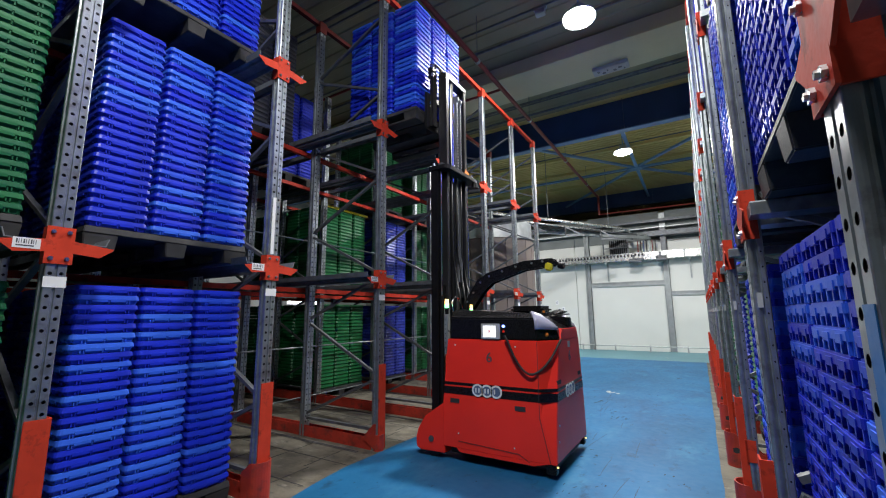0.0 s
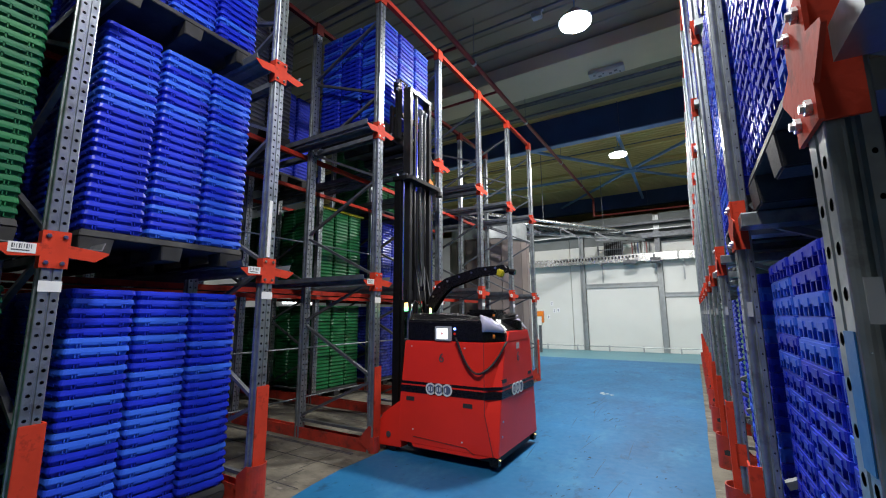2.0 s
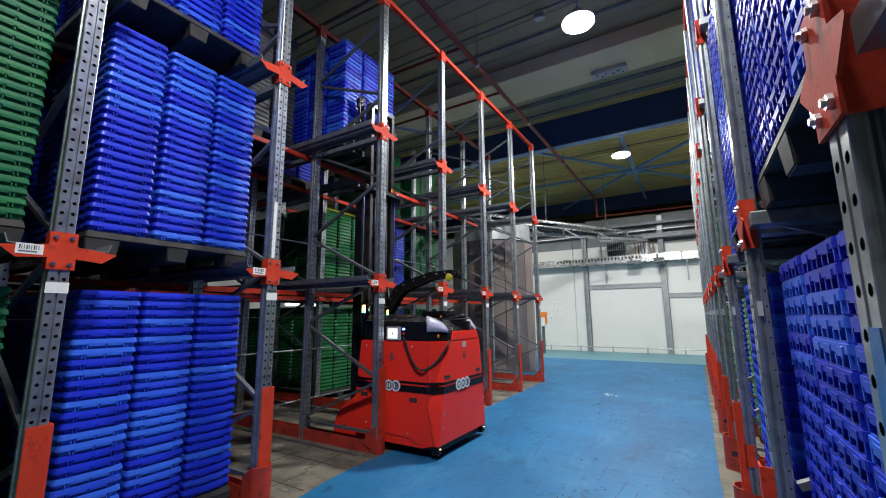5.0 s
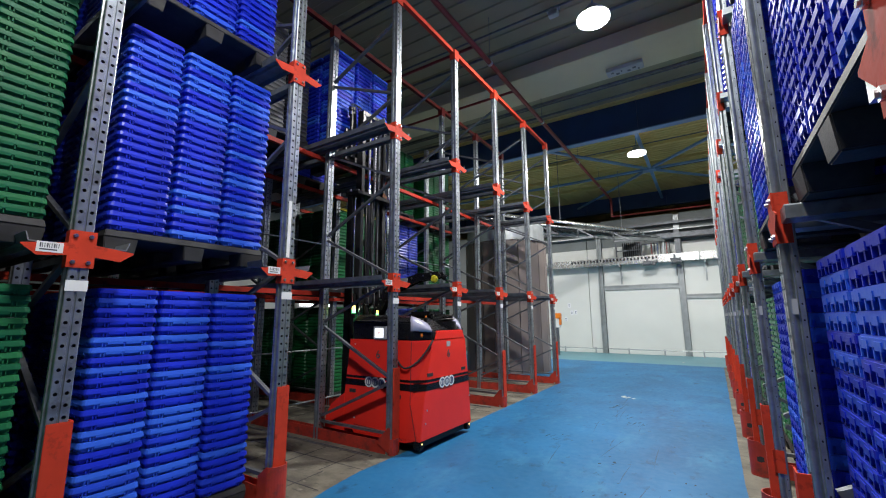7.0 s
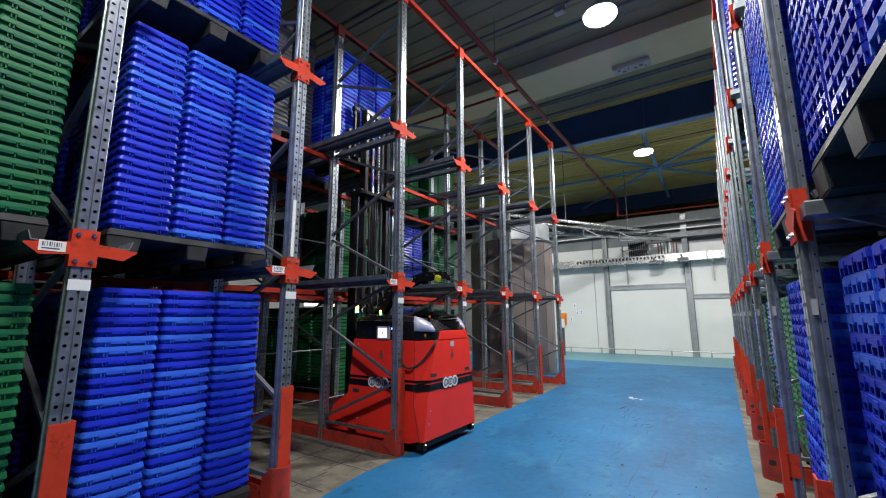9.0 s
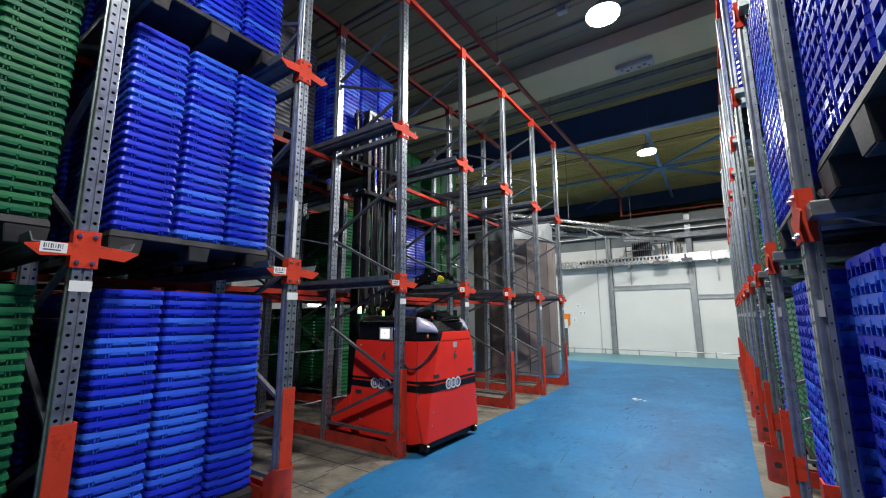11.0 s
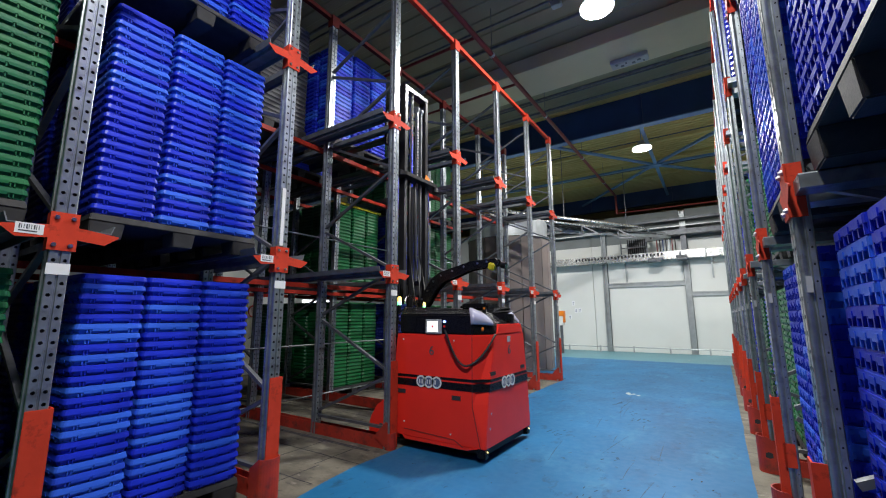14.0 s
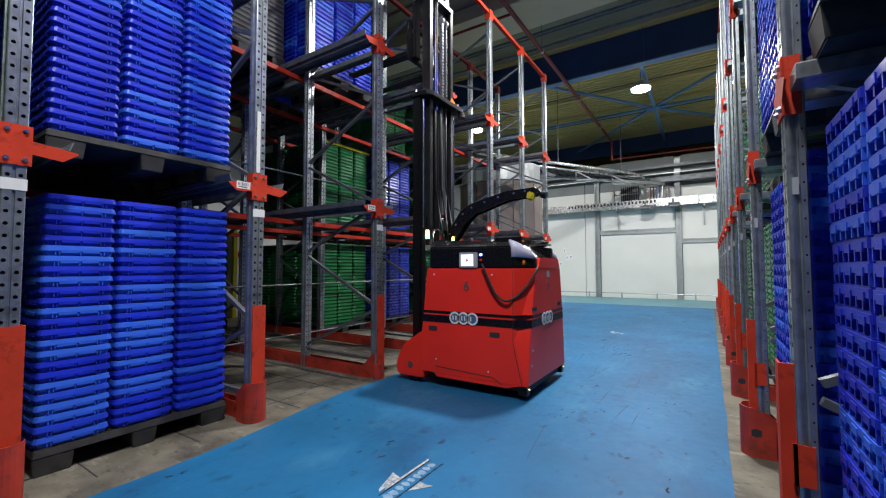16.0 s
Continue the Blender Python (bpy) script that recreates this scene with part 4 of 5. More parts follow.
    part("cover", c, TRUCK_BLACK, t, "glossy black upper cover", bevel=0.012)
    for sy in (-1, 1):
        rows = [((-0.162, 0.512, 1.270), (-0.016, 0.318, 1.258)), ((-0.170, 0.506, 1.340), (-0.022, 0.312, 1.284)), ((-0.192, 0.482, 1.400), (-0.055, 0.300, 1.322)), ((-0.220, 0.432, 1.436), (-0.105, 0.285, 1.360))]
        lens = Shape()
        for back in (0.0, 0.035):
            for a, b in rows:
                for k in range(6):
                    f = k / 5
                    swell = 0.014 * math.sin(math.pi * f) + 0.024 - back
                    lens.v.append((a[0] + (b[0] - a[0]) * f + swell * 0.72, sy * (a[1] + (b[1] - a[1]) * f + swell * 0.62), a[2] + (b[2] - a[2]) * f + swell * 0.3))
        for r in range(3):
            for k in range(5):
                q = r * 6 + k
                lens.f += [(q, q + 1, q + 7, q + 6), (q + 24, q + 30, q + 31, q + 25)]
        rim = list(range(6)) + [11, 17] + list(range(23, 17, -1)) + [12, 6]
        lens.f += [(p, p + 24, q + 24, q) for p, q in zip(rim, rim[1:] + rim[:1])]
        me = lens.mesh("signal_lens", LENS, smooth=True)
        bm = bmesh.new()
        bm.from_mesh(me)
        bmesh.ops.recalc_face_normals(bm, faces=bm.faces)
        bm.to_mesh(me)
        bm.free()
        part("signal_lens", me, None, t, "pale corner signal lens")
    lid = part("lid", Shape().rod((-0.19, 0.15, 1.29), (-0.185, 0.15, 1.385), 0.195, 28, 0.185).rod((-0.185, 0.15, 1.386), (-0.20, 0.15, 1.43), 0.165, 28, 0.10), TRUCK_BLACK, t, "round black lid", bevel=0.008)
    part("lid_ring", Shape().rod((-0.186, 0.15, 1.3855), (-0.187, 0.15, 1.393), 0.180, 28, 0.176), MAST_RAIL, lid, "dull metal ring")
    part("beacon", Shape().rod((-0.16, -0.22, 1.36), (-0.16, -0.22, 1.405), 0.018, 12).rod((-0.16, -0.22, 1.405), (-0.16, -0.22, 1.425), 0.024, 12, 0.02), MAST_BLACK, t, "black beacon foot")
    part("signal_lamp", Shape().rod((-0.16, -0.22, 1.426), (-0.16, -0.22, 1.446), 0.012, 12), ORANGE, t, "small orange lamp")
    part("rear_panel", Shape().prism_x([(-0.27, 1.171), (0.40, 1.171), (0.35, 1.272), (-0.21, 1.272)], -0.06, 0.003), TRUCK_RED, t, bevel=0.006)
    part("type_plate", Shape().box(0.0005, 0.003, -0.02, 0.06, 1.085, 1.145), GREY_PLATE, t, "small grey type plate")
    part("hood", Shape().box(-0.62, -0.25, 0.02, 0.36, 1.42, 1.50), TRUCK_BLACK, t, "low black hood", bevel=0.03)
    # operator screen and buttons
    scr = part("screen", Shape().box(-0.70, -0.50, -0.535, -0.514, 1.175, 1.325), GREY_PLATE, t, "grey framed display", bevel=0.006)
    part("display", Shape().box(-0.675, -0.54, -0.5375, -0.5352, 1.195, 1.305), SCREEN_GLOW, scr, "lit white display")
    part("icon", Shape().prism_y([(-0.615, 1.23), (-0.595, 1.25), (-0.615, 1.27)], -0.5385, -0.5377), TRUCK_RED, scr, "red sign")
    part("button", Shape().rod((-0.465, -0.53, 1.30), (-0.465, -0.514, 1.30), 0.013, 14), BLUE_GLOW, t, "lit blue button")
    part("button", Shape().rod((-0.465, -0.53, 1.25), (-0.465, -0.514, 1.25), 0.011, 14), TRUCK_RED, t, "red button")
    part("button", Shape().rod((-0.09, -0.42, 1.225), (-0.075, -0.405, 1.225), 0.022, 14), ORANGE, t, "orange emergency button")
    # hanging cable
    pts = []
    for i in range(17):
        f = i / 16
        x = -0.435 + 0.465 * f
        y = -0.565 if f < 0.6 else -0.565 + 0.22 * (f - 0.6) / 0.4
        z = 1.20 - 0.335 * (1 - (2 * f - 1.05) ** 2) + 0.01
        pts.append((x, y, min(z, 1.215)))
    part("cable", Shape().tube(pts, 0.011, 8), RUBBER, t, "black hanging cable", smooth=True)
    # sensor arm
    for y in (-0.05, 0.05):
        prof = [(-1.20, 1.47), (-1.05, 1.47), (-0.90, 1.67), (-0.80, 1.755), (-0.42, 1.875), (-0.10, 1.905), (-0.06, 1.935), (-0.10, 1.985), (-0.42, 1.975), (-0.84, 1.875), (-0.97, 1.80)]
        part("arm_plate", Shape().prism_y(prof, y - 0.006, y + 0.006), TRUCK_BLACK, t, "black drilled arm plate")
    for x, z in ((-1.10, 1.56), (-1.02, 1.66), (-0.93, 1.77), (-0.82, 1.835), (-0.66, 1.88), (-0.50, 1.92), (-0.32, 1.945), (-0.20, 1.955)):
        part("bolt", Shape().rod((x, -0.066, z), (x, 0.066, z), 0.012, 8), BOLT, t)
    part("arm_core", Shape().prism_y([(-1.16, 1.48), (-1.08, 1.48), (-0.90, 1.71), (-0.80, 1.79), (-0.42, 1.895), (-0.12, 1.92), (-0.12, 1.965), (-0.42, 1.955), (-0.83, 1.855), (-0.95, 1.79)], -0.043, 0.043), MAST_BLACK, t)
    part("lamp_yellow", Shape().prism_y([(-0.17, 1.86), (-0.10, 1.84), (-0.075, 1.91), (-0.15, 1.945)], -0.125, -0.058), YELLOW, t, "yellow lamp on the arm", bevel=0.015)
    part("sensor", Shape().rod((-0.055, 0, 1.915), (0.005, 0, 1.90), 0.034, 18, 0.038), MAST_BLACK, t, "black round sensor", bevel=0.006)
    part("sensor_window", Shape().rod((0.0055, 0, 1.90), (0.010, 0, 1.899), 0.028, 18), CHROME, t, "bright sensor window")
    # signal lights by the mast
    for x, y, r, z in ((-1.17, -0.40, 0.024, 1.486), (-1.02, -0.12, 0.017, 1.455)):
        part("signal_base", Shape().rod((x, y, 1.42), (x, y, z), r * 0.85, 12), MAST_BLACK, t)
        part("signal_lamp", Shape().rod((x, y, z + 0.001), (x, y, z + r * 1.7), r, 14), GREEN_GLOW, t, "green signal lamp")
        part("signal_lamp", Shape().rod((x, y, z + r * 1.72), (x, y, z + r * 4.0), r, 14, r * 0.85), AMBER_GLOW, t, "amber signal lamp")
    # mast: outer channels, collar plate, raised inner frame, chains and hoses
    for sy in (-1, 1):
        y = sy * 0.32
        a, b = sorted((y - sy * 0.035, y + sy * 0.035))
        w0, w1 = sorted((y + sy * 0.012, y + sy * 0.035))
        ch = Shape().box(-1.40, -1.378, a, b, 0.12, 3.085).box(-1.325, -1.305, a, b, 0.12, 3.085).box(-1.378, -1.325, w0, w1, 0.12, 3.085)
        part("mast_channel", ch, MAST_BLACK, t, "black outer mast channel", bevel=0.004)
        y = sy * 0.22
        a, b = sorted((y - sy * 0.03, y + sy * 0.03))
        leg = Shape().box(-1.35, -1.325, a, b, 1.5, 4.31).box(-1.265, -1.24, a, b, 1.5, 4.31).box(-1.325, -1.265, *sorted((y + sy * 0.008, y + sy * 0.03)), 1.5, 4.31)
        part("inner_mast", leg, MAST_RAIL, t, "dark steel raised inner mast", bevel=0.004)
        part("lift_rod", Shape().rod((-1.283, sy * 0.318, 1.0), (-1.283, sy * 0.318, 3.085), 0.012, 12), CHROME, t, "chromed lift rod")
        part("lift_cylinder", Shape().rod((-1.283, sy * 0.318, 0.3), (-1.283, sy * 0.318, 1.62), 0.024, 14), MAST_BLACK, t, "black lift cylinder")
        yc = 0.03 if sy < 0 else 0.11
        part("lift_chain", Shape().box(-1.285, -1.255, yc - 0.015, yc + 0.015, 1.8, 4.10), DARK_STEEL, t, "grey lift chain")
        ch = Shape()
        for i in range(24):
            z = 3.15 + i * 0.04
            ch.box(-1.2535, -1.2435, yc - 0.013, yc + 0.013, z, z + 0.024)
        part("chain_face", ch.mesh("chain_face", BOLT if sy < 0 else DARK_STEEL), None, t, "chain plates")
        part("pulley", Shape().rod((-1.275, yc - 0.02, 4.13), (-1.275, yc + 0.02, 4.13), 0.05, 18), DARK_STEEL, t, "grey chain pulley")
        part("guide_roller", Shape().rod((-1.30, sy * 0.255, 3.16), (-1.30, sy * 0.285, 3.16), 0.045, 16), DARK_STEEL, t, "grey guide roller")
    part("lift_cylinder", Shape().rod((-1.275, -0.075, 0.3), (-1.275, -0.075, 3.0), 0.042, 16), MAST_BLACK, t, "black lift cylinder")
    part("lift_rod", Shape().rod((-1.275, -0.075, 3.0), (-1.275, -0.075, 4.30), 0.027, 14), CHROME, t, "chromed lift rod")
    part("mast_top", Shape().box(-1.352, -1.238, -0.252, 0.252, 4.312, 4.375), MAST_RAIL, t, "dark steel mast head", bevel=0.006)
    for k, z in enumerate((2.42, 2.95)):
        part("mast_tie", Shape().box(-1.345, -1.325, -0.19, 0.19, z, z + 0.09), MAST_BLACK, t)
    rim = [(-1.42, -0.375), (-1.20, -0.375)] + [(-1.23 + 0.075 * math.cos(q), -0.30 + 0.075 * math.sin(q)) for q in (-0.8, 0.0)]
    rim += [(-1.155, 0.33)] + [(-1.205 + 0.05 * math.cos(q), 0.335 + 0.05 * math.sin(q)) for q in (0.4, 0.9, 1.5)] + [(-1.42, 0.385)]
    collar = part("mast_collar", Shape().prism_z(rim, 3.087, 3.14), MAST_BLACK, t, "black mast collar plate", bevel=0.006)
    for x, y in ((-1.37, -0.33), (-1.37, 0.33), (-1.20, 0.29)):
        part("collar_bolt", Shape().rod((x, y, 3.141), (x, y, 3.185), 0.016, 10), BOLT, collar)
    part("marker_tag", Shape().prism_x([(0.17, 3.19), (0.27, 3.15), (0.28, 3.21), (0.20, 3.25)], -1.236, -1.229), ORANGE, t, "orange marker tag")
    part("mast_tie", Shape().box(-1.30, -1.27, -0.30, 0.30, 1.62, 1.74), MAST_BLACK, t)
    part("mast_tie", Shape().box(-1.300, -1.27, -0.285, 0.285, 0.45, 0.62), MAST_BLACK, t)
    part("work_lamp", Shape().rod((-1.17, 0.33, 3.02), (-1.17, 0.33, 3.084), 0.05, 18, 0.035), MAST_BLACK, t, "black work lamp")
    for y, bow in ((-0.16, 0.03), (-0.05, 0.05), (0.06, 0.04)):
        part("hose", Shape().tube([(-1.10, y - 0.02, 1.44), (-1.12, y - 0.03, 1.60), (-1.19, y + bow, 1.78), (-1.225, y, 2.1), (-1.228, y, 2.6), (-1.228, y, 3.04)], 0.011, 8), RUBBER, t, "black hydraulic hose", smooth=True)
    part("hose", Shape().tube([(-1.12, -0.36, 1.45), (-1.14, -0.33, 1.56), (-1.17, -0.22, 1.61), (-1.16, -0.12, 1.56), (-1.12, -0.10, 1.45)], 0.011, 8), CHROME, t, "braided steel hose loop", smooth=True)
    # carriage and forks, with its valve block and loose cables
    car = part("fork_carriage", Shape().box(-1.44, -1.405, -0.42, 0.42, 3.62, 3.70).box(-1.44, -1.405, -0.42, 0.42, 4.02, 4.08).box(-1.44, -1.405, -0.42, -0.36, 3.70, 4.02).box(-1.44, -1.405, 0.36, 0.42, 3.70, 4.02), MAST_BLACK, t, "black fork carriage", bevel=0.004)
    part("side_plate", Shape().box(-1.404, -1.36, -0.36, -0.27, 3.66, 4.36), MAST_BLACK, car, "black carriage plate", bevel=0.004)
    part("side_plate", Shape().box(-1.404, -1.36, 0.27, 0.36, 3.66, 4.20), MAST_BLACK, car, "black carriage plate", bevel=0.004)
    part("valve_block", Shape().box(-1.43, -1.36, -0.37, -0.27, 4.362, 4.43).box(-1.45, -1.40, -0.34, -0.30, 4.30, 4.40), MAST_BLACK, car, "black valve block", bevel=0.008)
    for k, (y, z) in enumerate(((-0.36, 4.44), (-0.33, 4.47), (-0.29, 4.45), (-0.37, 4.33), (-0.30, 4.38))):
        part("fitting", Shape().rod((-1.37, y, z - 0.03), (-1.352, y - 0.01, z), 0.011, 8), BOLT, car, "bright hose fitting")
    for k in range(3):
        y = -0.36 + 0.04 * k
        part("cable", Shape().tube([(-1.38, y, 4.42), (-1.385, y - 0.01, 4.455 + 0.008 * k), (-1.35, y + 0.03, 4.465), (-1.31, y + 0.06, 4.42), (-1.30, y + 0.08, 4.34)], 0.008, 6), RUBBER, car, smooth=True)
    for y in (-0.28, 0.28):
        part("fork", Shape().prism_y([(-2.45, 3.735), (-2.45, 3.755), (-1.49, 3.775), (-1.478, 3.98), (-1.442, 3.98), (-1.442, 3.73)][::-1], y - 0.05, y + 0.05), MAST_BLACK, car, "black steel fork")
    return t, car


truck, carriage = forklift()
carried_load = load("blue", pose(0, VY, 3.715), "blue plastic trays on a black pallet lifted by the forklift", group="pallet loads", layers=23)
CARRY = -1.475 - 0.55      # load centre behind the truck's back edge

# truck position along the lane, seconds and metres
TRUCK_X = [(0, 1.915), (0.5, 1.800), (1, 1.674), (1.5, 1.557), (2, 1.429), (2.5, 1.314), (3, 1.189), (3.5, 1.070), (4, 0.950), (5, 0.720), (6, 0.465), (6.5, 0.364), (7, 0.310), (7.5, 0.290), (8, 0.287),
           (9, 0.287), (10.8, 0.287), (11.2, 0.314), (11.5, 0.366), (12, 0.490), (12.5, 0.642), (13, 0.799), (13.5, 0.925), (14, 1.086), (14.5, 1.241), (15, 1.388), (15.5, 1.523), (16, 1.669)]


# ---- far end of the hall ----
box = thing("spiral_enclosure", "round grey-brown panelled spiral conveyor tower behind the rack", "enclosure", pose(-1.91, 8.75, 0))
for k in range(22):
    a0, a1 = 2 * math.pi * (k + 0.03) / 22, 2 * math.pi * (k + 0.97) / 22
    pts = [(1.15 * math.cos(a0), 1.15 * math.sin(a0)), (1.15 * math.cos(a1), 1.15 * math.sin(a1)), (1.10 * math.cos(a1), 1.10 * math.sin(a1)), (1.10 * math.cos(a0), 1.10 * math.sin(a0))]
    part("panel", Shape().prism_z(pts, 0.0, 3.45), BROWN, box)
part("core", Shape().rod((0, 0, 0.0), (0, 0, 3.44), 1.09, 22), DARK_STEEL, box)
part("cap", Shape().rod((0, 0, 3.45), (0, 0, 3.50), 1.18, 32).rod((0, 0, 3.50), (0, 0, 3.95), 1.10, 32), ZINC, box, "pale zinc cap")

tray = thing("cable_tray", "shiny perforated steel tray along the wall", "cable tray")
for k in range(8):
    part("side", Shape().box(-5 + k * 1.4, -3.606 + k * 1.4, FAR - 0.42, FAR - 0.41, 3.42, 3.70), BRIGHT, tray)
# dark slots stand for the darker gaps in the tray's patchy reflections
for k in range(26):
    x = -1.75 + k * 0.125
    part("slot", Shape().box(x, x + 0.06, FAR - 0.4235, FAR - 0.4205, 3.55 + 0.02 * (k % 2), 3.655), HOLE, tray, "dark slot for a gap between reflections")
for x in (2.75, 3.3, 4.1):
    part("joint", Shape().box(x, x + 0.05, FAR - 0.428, FAR - 0.4205, 3.42, 3.70), ZINC, tray, "zinc joint strip")
for x, w, z in ((0.95, 0.5, 3.40), (1.85, 0.36, 3.45)):
    part("gear_box", Shape().box(x, x + w, FAR - 0.56, FAR - 0.43, z, z + 0.07).box(x + 0.1, x + w - 0.08, FAR - 0.60, FAR - 0.43, z - 0.09, z + 0.0).box(x + 0.12, x + 0.18, FAR - 0.6, FAR - 0.43, z + 0.07, z + 0.2), DARK_STEEL, tray, "grey drive clutter", bevel=0.01)
part("bottom", Shape().box(-5, 6, FAR - 0.41, FAR - 0.12, 3.42, 3.44), BRIGHT, tray)
for x in (0.05, 2.9, 4.6):
    part("bracket", Shape().box(x, x + 0.05, FAR - 0.40, FAR - 0.005, 3.34, 3.418).box(x, x + 0.05, FAR - 0.06, FAR - 0.005, 2.68, 3.34), ZINC, tray, "zinc wall bracket")
rail = thing("bump_rail", "low steel bump rail before the white wall", "rail")
part("tube", Shape().rod((-5, FAR - 0.35, 0.20), (6, FAR - 0.35, 0.20), 0.02, 8), ZINC, rail)
for i in range(9):
    part("foot", Shape().bar((-4.6 + i * 1.2, FAR - 0.35, 0.0), (-4.6 + i * 1.2, FAR - 0.35, 0.24), 0.05, 0.03), ZINC, rail)
conv = thing("overhead_conveyor", "overhead steel conveyor bending along the far wall", "conveyor")
a1, b1 = (-2.7, 8.5), (0.80, 14.02)
a2, b2 = (-3.0, 9.9), (1.72, 15.0)
part("rail", Shape().tube([(*a1, 4.55), (*b1, 4.55), (1.0, 14.35, 4.53), (1.1, 14.6, 4.42), (1.12, 14.75, 4.2)], 0.05, 10), BRIGHT, conv, "bright steel side tube", smooth=True)
part("rail", Shape().tube([(*a1, 4.38), (*b1, 4.38)], 0.03, 8), BRIGHT, conv, "bright steel side tube", smooth=True)
part("side_beam", Shape().bar((*a2, 4.27), (*b2, 4.27), 0.05, 0.17), ZINC, conv, "zinc side beam")
for i in range(24):
    f = i / 23
    p = (a1[0] + (b1[0] - a1[0]) * f, a1[1] + (b1[1] - a1[1]) * f, 4.36)
    q = (a2[0] + (b2[0] - a2[0]) * f, a2[1] + (b2[1] - a2[1]) * f, 4.30)
    part("slat", Shape().bar(p, q, 0.05, 0.03), DARK_STEEL, conv)
for x, y in ((2.13, FAR - 0.3),):
    part("post", Shape().box(x - 0.09, x + 0.09, y - 0.05, y + 0.05, 3.72, 4.6), DARK_STEEL, conv)
for g in (0.15, 0.3, 0.45, 0.6, 0.75, 0.9):
    p = [a1[i] + (a2[i] - a1[i]) * g for i in (0, 1)]
    q = [b1[i] + (b2[i] - b1[i]) * g for i in (0, 1)]
    part("chain_guide", Shape().bar((*p, 4.33), (*q, 4.33), 0.03, 0.05), MAST_BLACK, conv, "dark chain guide")
for f in (0.35, 0.6, 0.85):
    p = (a1[0] + (b1[0] - a1[0]) * f, a1[1] + (b1[1] - a1[1]) * f)
    part("hanger_frame", Shape().bar((*p, 4.36), (p[0] + 0.55, p[1] + 0.2, 4.02), 0.04, 0.04).bar((*p, 4.36), (p[0], p[1], 4.06), 0.04, 0.04).bar((p[0], p[1], 4.06), (p[0] + 0.55, p[1] + 0.2, 4.06), 0.04, 0.04), DARK_STEEL, conv, "grey hanger frame")
for x, y in ((-1.0, 11.2), (0.5, 13.6)):
    part("hanger", Shape().rod((x, y, 4.55), (x, y, CEIL_Z), 0.012, 6), DARK_STEEL, conv)
part("duct", Shape().box(1.5, 6.0, FAR - 0.5, FAR - 0.05, 4.28, 4.46), DARK_STEEL, conv)
part("duct", Shape().box(-3.0, 6.0, FAR - 0.3, FAR - 0.05, 4.85, 4.95), DARK_STEEL, conv)
part("duct", Shape().box(-3.0, 6.0, FAR - 0.25, FAR - 0.05, 4.62, 4.66), ZINC, conv)
for k in range(9):
    x = 0.25 + k * 0.075
    part("roller", Shape().box(x, x + 0.03, FAR - 0.42, FAR - 0.35, 3.71, 4.25), TRUCK_BLACK, conv, "dark roller cage bar")
part("cage_back", Shape().box(0.25, 0.9, FAR - 0.30, FAR - 0.28, 3.71, 4.25), DARK_STEEL, conv)
part("cage", Shape().box(0.0, 0.95, FAR - 0.44, FAR - 0.42, 3.92, 3.96).box(0.0, 0.05, FAR - 0.44, FAR - 0.42, 3.71, 4.25).box(0.9, 0.95, FAR - 0.44, FAR - 0.42, 3.71, 4.25), DARK_STEEL, conv)
for k, m in enumerate((PIPE_RED, TRUCK_BLACK, GIRDER, TRUCK_BLACK, ZINC, PIPE_RED, TRUCK_BLACK)):
    x = 1.25 + k * 0.10
    part("cable_drop", Shape().box(x, x + 0.035, FAR - 0.42, FAR - 0.36, 3.72, 4.15), m, conv)
for x in (0.95, 1.9):
    part("motor", Shape().rod((x, FAR - 0.6, 3.36), (x + 0.3, FAR - 0.6, 3.36), 0.07, 12), DARK_STEEL, conv)
post = thing("call_box", "orange call box on a pale post by the white wall", "call box", pose(-2.04, 13.6, 0))
part("post", Shape().box(-0.045, 0.045, -0.04, 0.04, 0, 1.02), DARK_STEEL, post, "dark post")
part("box", Shape().box(-0.12, 0.10, -0.09, 0.09, 1.021, 1.36), LABEL, post, "white control box", bevel=0.01)
part("head", Shape().box(-0.15, 0.15, -0.10, 0.10, 1.361, 1.56).box(0.08, 0.15, -0.08, 0.08, 1.12, 1.37), ORANGE, post, "orange hood", bevel=0.015)
for x, z in ((-2.12, 1.80), (-2.02, 1.50), (-1.86, 1.52), (-2.28, 1.24)):
    solid("notice_sheet", Shape().box(x, x + 0.12, FAR - 0.008, FAR - 0.003, z, z + 0.18), NOTICE, "small white printed paper notice on the wall", "notice", group="notices")
    solid("notice_print", Shape().box(x + 0.03, x + 0.09, FAR - 0.0105, FAR - 0.0085, z + 0.10, z + 0.13).box(x + 0.04, x + 0.07, FAR - 0.0105, FAR - 0.0085, z + 0.03, z + 0.08), BADGE, "blue print on a paper notice", "notice", group="notices")
# light from beyond the racks
for y0, y1 in ((9.0, 9.75), (10.25, 11.0), (11.55, 12.1)):
    solid("far_window", Shape().box(-12.99, -12.95, y0, y1, 1.98, 2.15), WINDOW_GLOW, "bright narrow window far behind the racks", "window", group="far windows")
solid("yellow_post", Shape().box(-6.5, -6.4, 3.56, 3.64, 0, 2.2), YELLOW, "yellow painted post far behind the racks", "post")
solid("wall_partition", Shape().box(-8.6, -8.5, 3.6, 6.4, 0, 3.0), WALL_WHITE, "white partition behind the racks", "wall", "structure")

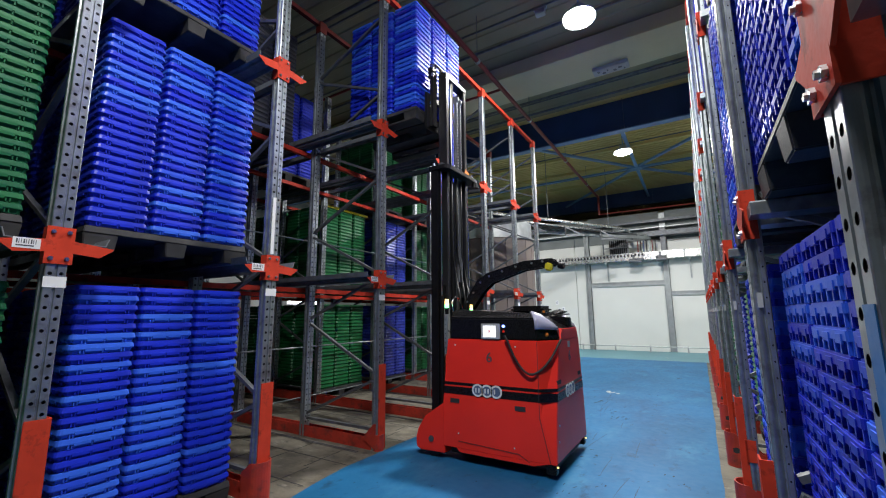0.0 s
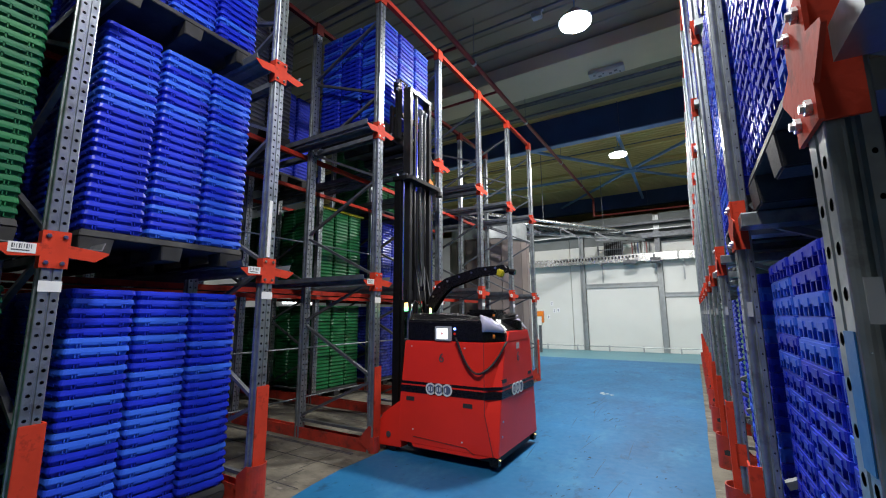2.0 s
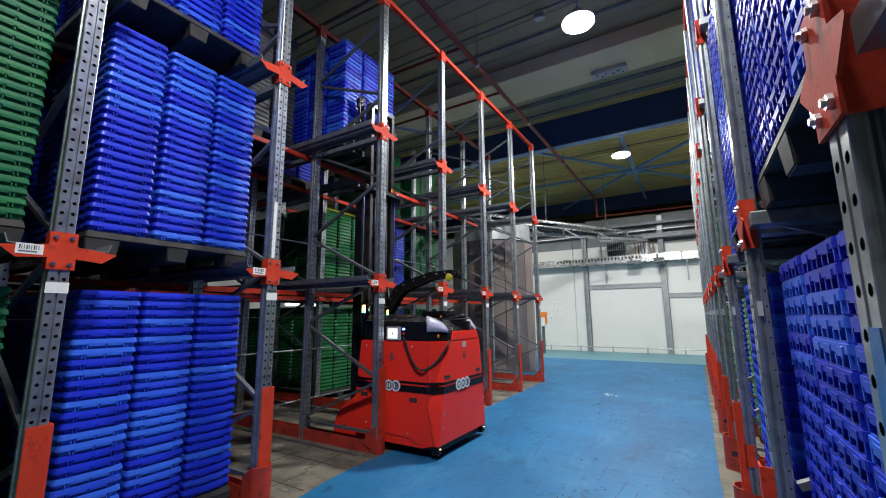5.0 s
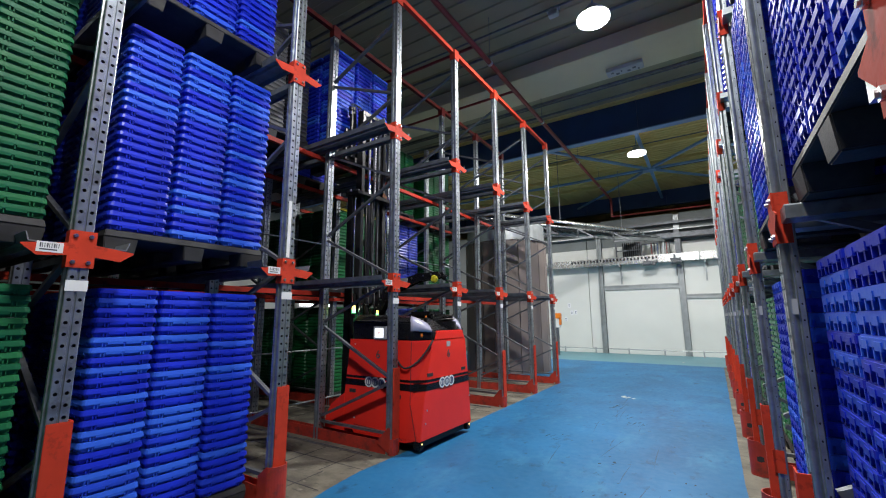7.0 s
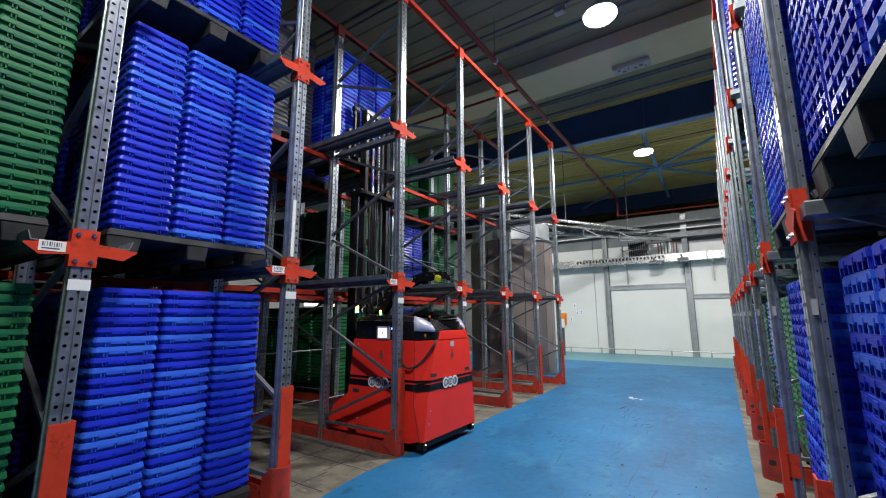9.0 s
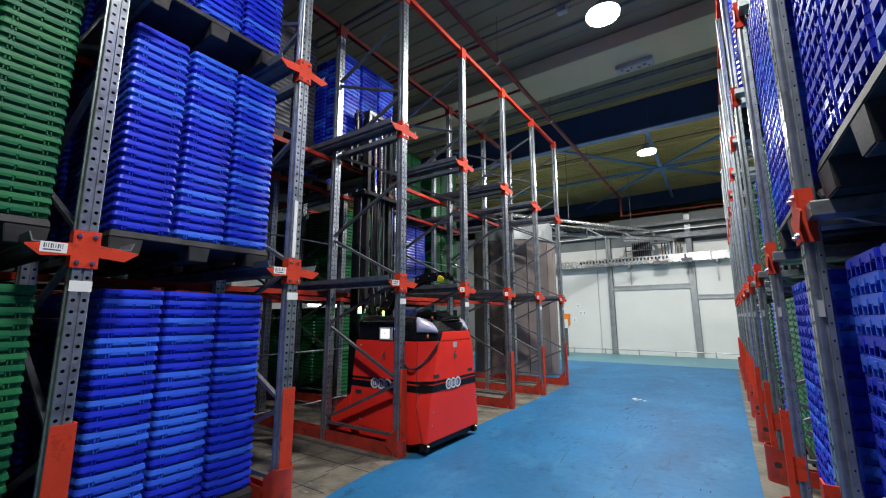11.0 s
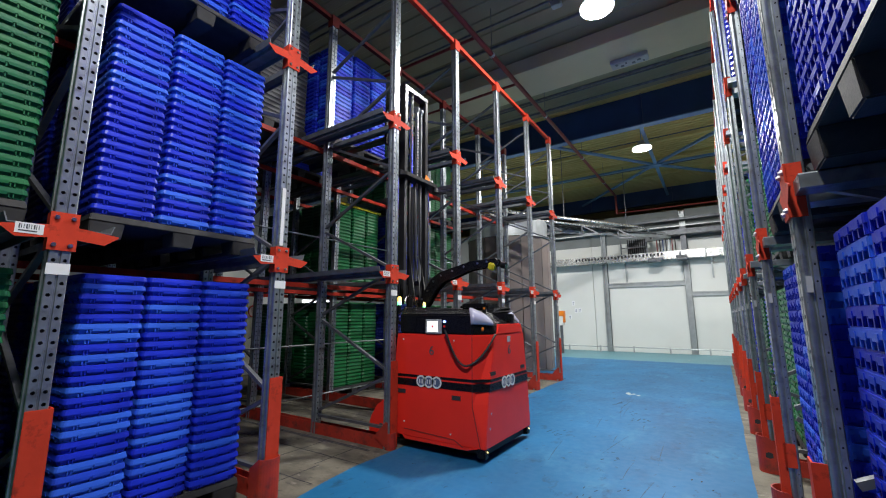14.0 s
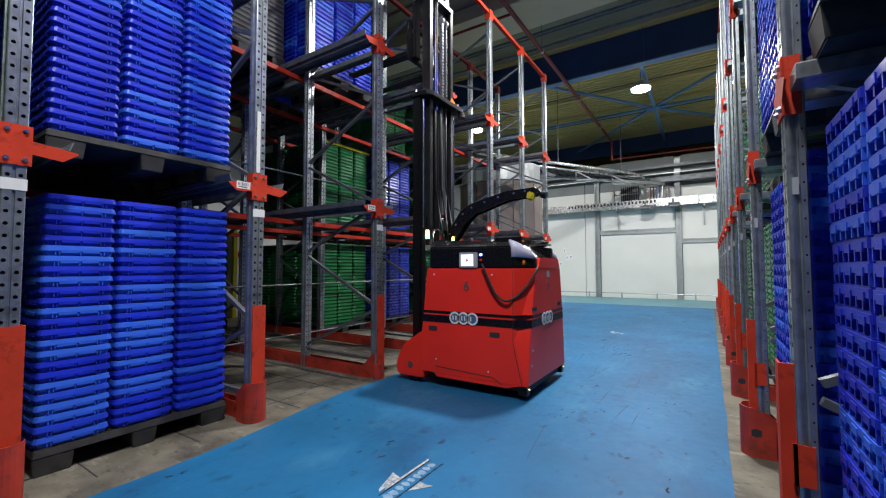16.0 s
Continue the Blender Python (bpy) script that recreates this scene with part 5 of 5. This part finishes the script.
cab = thing("control_cabinet", "white control cabinet with a red hose behind the racks", "cabinet", pose(-6.8, 3.84, 0))
part("body", Shape().box(-0.25, 0.25, -0.17, 0.17, 0, 2.05), WALL_WHITE, cab, bevel=0.01)
part("door", Shape().box(0.252, 0.268, -0.15, 0.15, 0.1, 2.0), WALL_WHITE, cab, bevel=0.004)
part("hose", Shape().tube([(0.29, 0.10 * math.cos(a), 1.5 + 0.13 * math.sin(a)) for a in [k * 0.4 for k in range(17)]], 0.015, 8), RED, cab, "red coiled hose", smooth=True)
part("cable", Shape().tube([(0.29, 0.02, 1.25), (0.29, 0.06, 1.1), (0.29, 0.03, 0.9), (0.29, -0.05, 0.85)], 0.01, 6), RUBBER, cab, "black cable", smooth=True)

# floor marks
arrow = thing("floor_arrow", "worn white arrow painted on the blue floor", "floor marking")
for poly in ([(1.468, -0.02), (1.538, -0.045), (1.538, -0.215), (1.52, -0.20)], [(1.660, -0.125), (1.745, -0.018), (1.70, -0.025), (1.660, -0.02)]):
    part("wing", Shape().prism_z(poly, 0.0045, 0.006), WORN_WHITE, arrow)
part("edge", Shape().prism_z([(1.540, -0.17), (1.553, -0.19), (1.556, 0.215), (1.541, 0.225)], 0.0045, 0.006), WORN_WHITE, arrow)
chip_rng = random.Random(21)
for x in (1.560, 1.650):
    for k in range(14):
        y, w = -0.245 + k * 0.0335, chip_rng.uniform(0.003, 0.0075)
        part("dark_edge", Shape().prism_z([(x - w, y), (x + w * chip_rng.uniform(0.5, 1.2), y + 0.004), (x + w, y + 0.034), (x - w * chip_rng.uniform(0.4, 1.2), y + 0.031)], 0.0045, 0.0055), SCUFF, arrow, "dark worn-through edge")
for k in range(9):
    y = -0.23 + k * 0.05
    pts = [(1.605 + 0.030 * chip_rng.uniform(0.7, 1.15) * math.cos(q * 0.785), y + 0.024 * chip_rng.uniform(0.7, 1.2) * math.sin(q * 0.785)) for q in range(8)]
    part("chip", Shape().prism_z(pts, 0.0045, 0.0052), CHIP, arrow, "pale blue paint remains")
rng = random.Random(7)
for i in range(22):
    x, y = rng.uniform(0.5, 3.0), rng.uniform(-0.6, 11.5)
    s = Shape()
    a = rng.uniform(0, 3.14)
    w, h = rng.uniform(0.008, 0.03), rng.uniform(0.004, 0.010)
    pts = []
    for k in range(8):
        q, r = k * 0.785, rng.uniform(0.7, 1.25)
        u, v = r * w * math.cos(q), r * h * math.sin(q)
        pts.append((x + u * math.cos(a) - v * math.sin(a), y + u * math.sin(a) + v * math.cos(a)))
    s.prism_z(pts, 0.0045, 0.0052)
    solid("scuff_mark", s, SCUFF, "black scuff mark on the blue floor", "scuff", group="scuff marks")
for x, y, n, long in ((2.0, 4.15, 6, 0.35), (1.9, 4.5, 4, 0.3), (2.02, 1.44, 5, 0.16), (2.02, 2.37, 4, 0.2), (0.62, 0.38, 4, 0.1), (1.21, 0.19, 5, 0.12), (2.73, 2.1, 3, 0.12), (1.25, 3.0, 5, 0.3), (2.18, 1.65, 3, 0.1), (0.5, 0.78, 2, 0.05), (2.72, 0.69, 4, 0.09), (0.48, -0.62, 3, 0.08), (1.6, 5.1, 5, 0.4)):
    for q in range(n):
        s = Shape()
        x0, y0 = x + rng.uniform(-0.10, 0.10), y + rng.uniform(-0.12, 0.12)
        w, h = rng.uniform(0.003, 0.008), long * rng.uniform(0.08, 0.28)
        a = rng.uniform(-0.25, 0.25) + 0.35
        pts = []
        for c, d in ((-1, -0.7), (0.4, -1), (1, -0.5), (0.8, 0.6), (-0.2, 1), (-0.9, 0.5)):
            c, d = c * w * rng.uniform(0.6, 1.4), d * h
            pts.append((x0 + c * math.cos(a) + d * math.sin(a), y0 - c * math.sin(a) + d * math.cos(a)))
        s.prism_z(pts, 0.0045, 0.0052)
        solid("scuff_mark", s, SCUFF, "dark tyre scuff on the blue floor", "scuff", group="scuff marks")
for k in range(16):
    x0, y0, long = rng.uniform(1.5, 2.6), rng.uniform(0.3, 5.5), rng.uniform(0.25, 0.9)
    lean = rng.uniform(-0.22, 0.10)
    up, down = [], []
    for q in range(7):
        f = q / 6
        px, py, w = x0 + lean * long * f + 0.03 * f * f, y0 + long * f, rng.uniform(0.002, 0.007) * (1.2 - abs(2 * f - 1))
        up.append((px + w, py))
        down.append((px - w, py))
    solid("tyre_mark", Shape().prism_z(down[::-1] + up, 0.0045, 0.0050), TYRE, "faint dark tyre mark on the blue floor", "tyre mark", group="tyre marks")
for x, y in ((1.51, 6.10), (1.60, 6.06), (1.70, 6.0), (2.07, 13.0), (1.55, 6.0)):
    s = Shape()
    pts = [(x + rng.uniform(0.02, 0.055) * math.cos(q * 0.9), y + rng.uniform(0.03, 0.10) * math.sin(q * 0.9)) for q in range(7)]
    s.prism_z(pts, 0.0045, 0.0055)
    solid("worn_patch", s, WORN_WHITE, "pale worn patch on the blue floor", "floor mark", group="worn patches")


def motions():
    walk(truck, [(t, pose(x, VY, 0)) for t, x in TRUCK_X])
    rest = 0.287 + CARRY
    rows = []
    for t, x in TRUCK_X:
        if t <= 8:
            rows.append((t, pose(x + CARRY, VY, 3.715)))
    rows += [(9, pose(rest, VY, 3.70)), (10, pose(rest, VY, 3.66)), (16, pose(rest, VY, 3.66))]
    walk(carried_load, rows)
    walk(carriage, [(0, pose(0, 0, 0)), (8, pose(0, 0, 0)), (9, pose(0, 0, -0.01)), (10.6, pose(0, 0, -0.10)), (16, pose(0, 0, -0.10))])


motions()
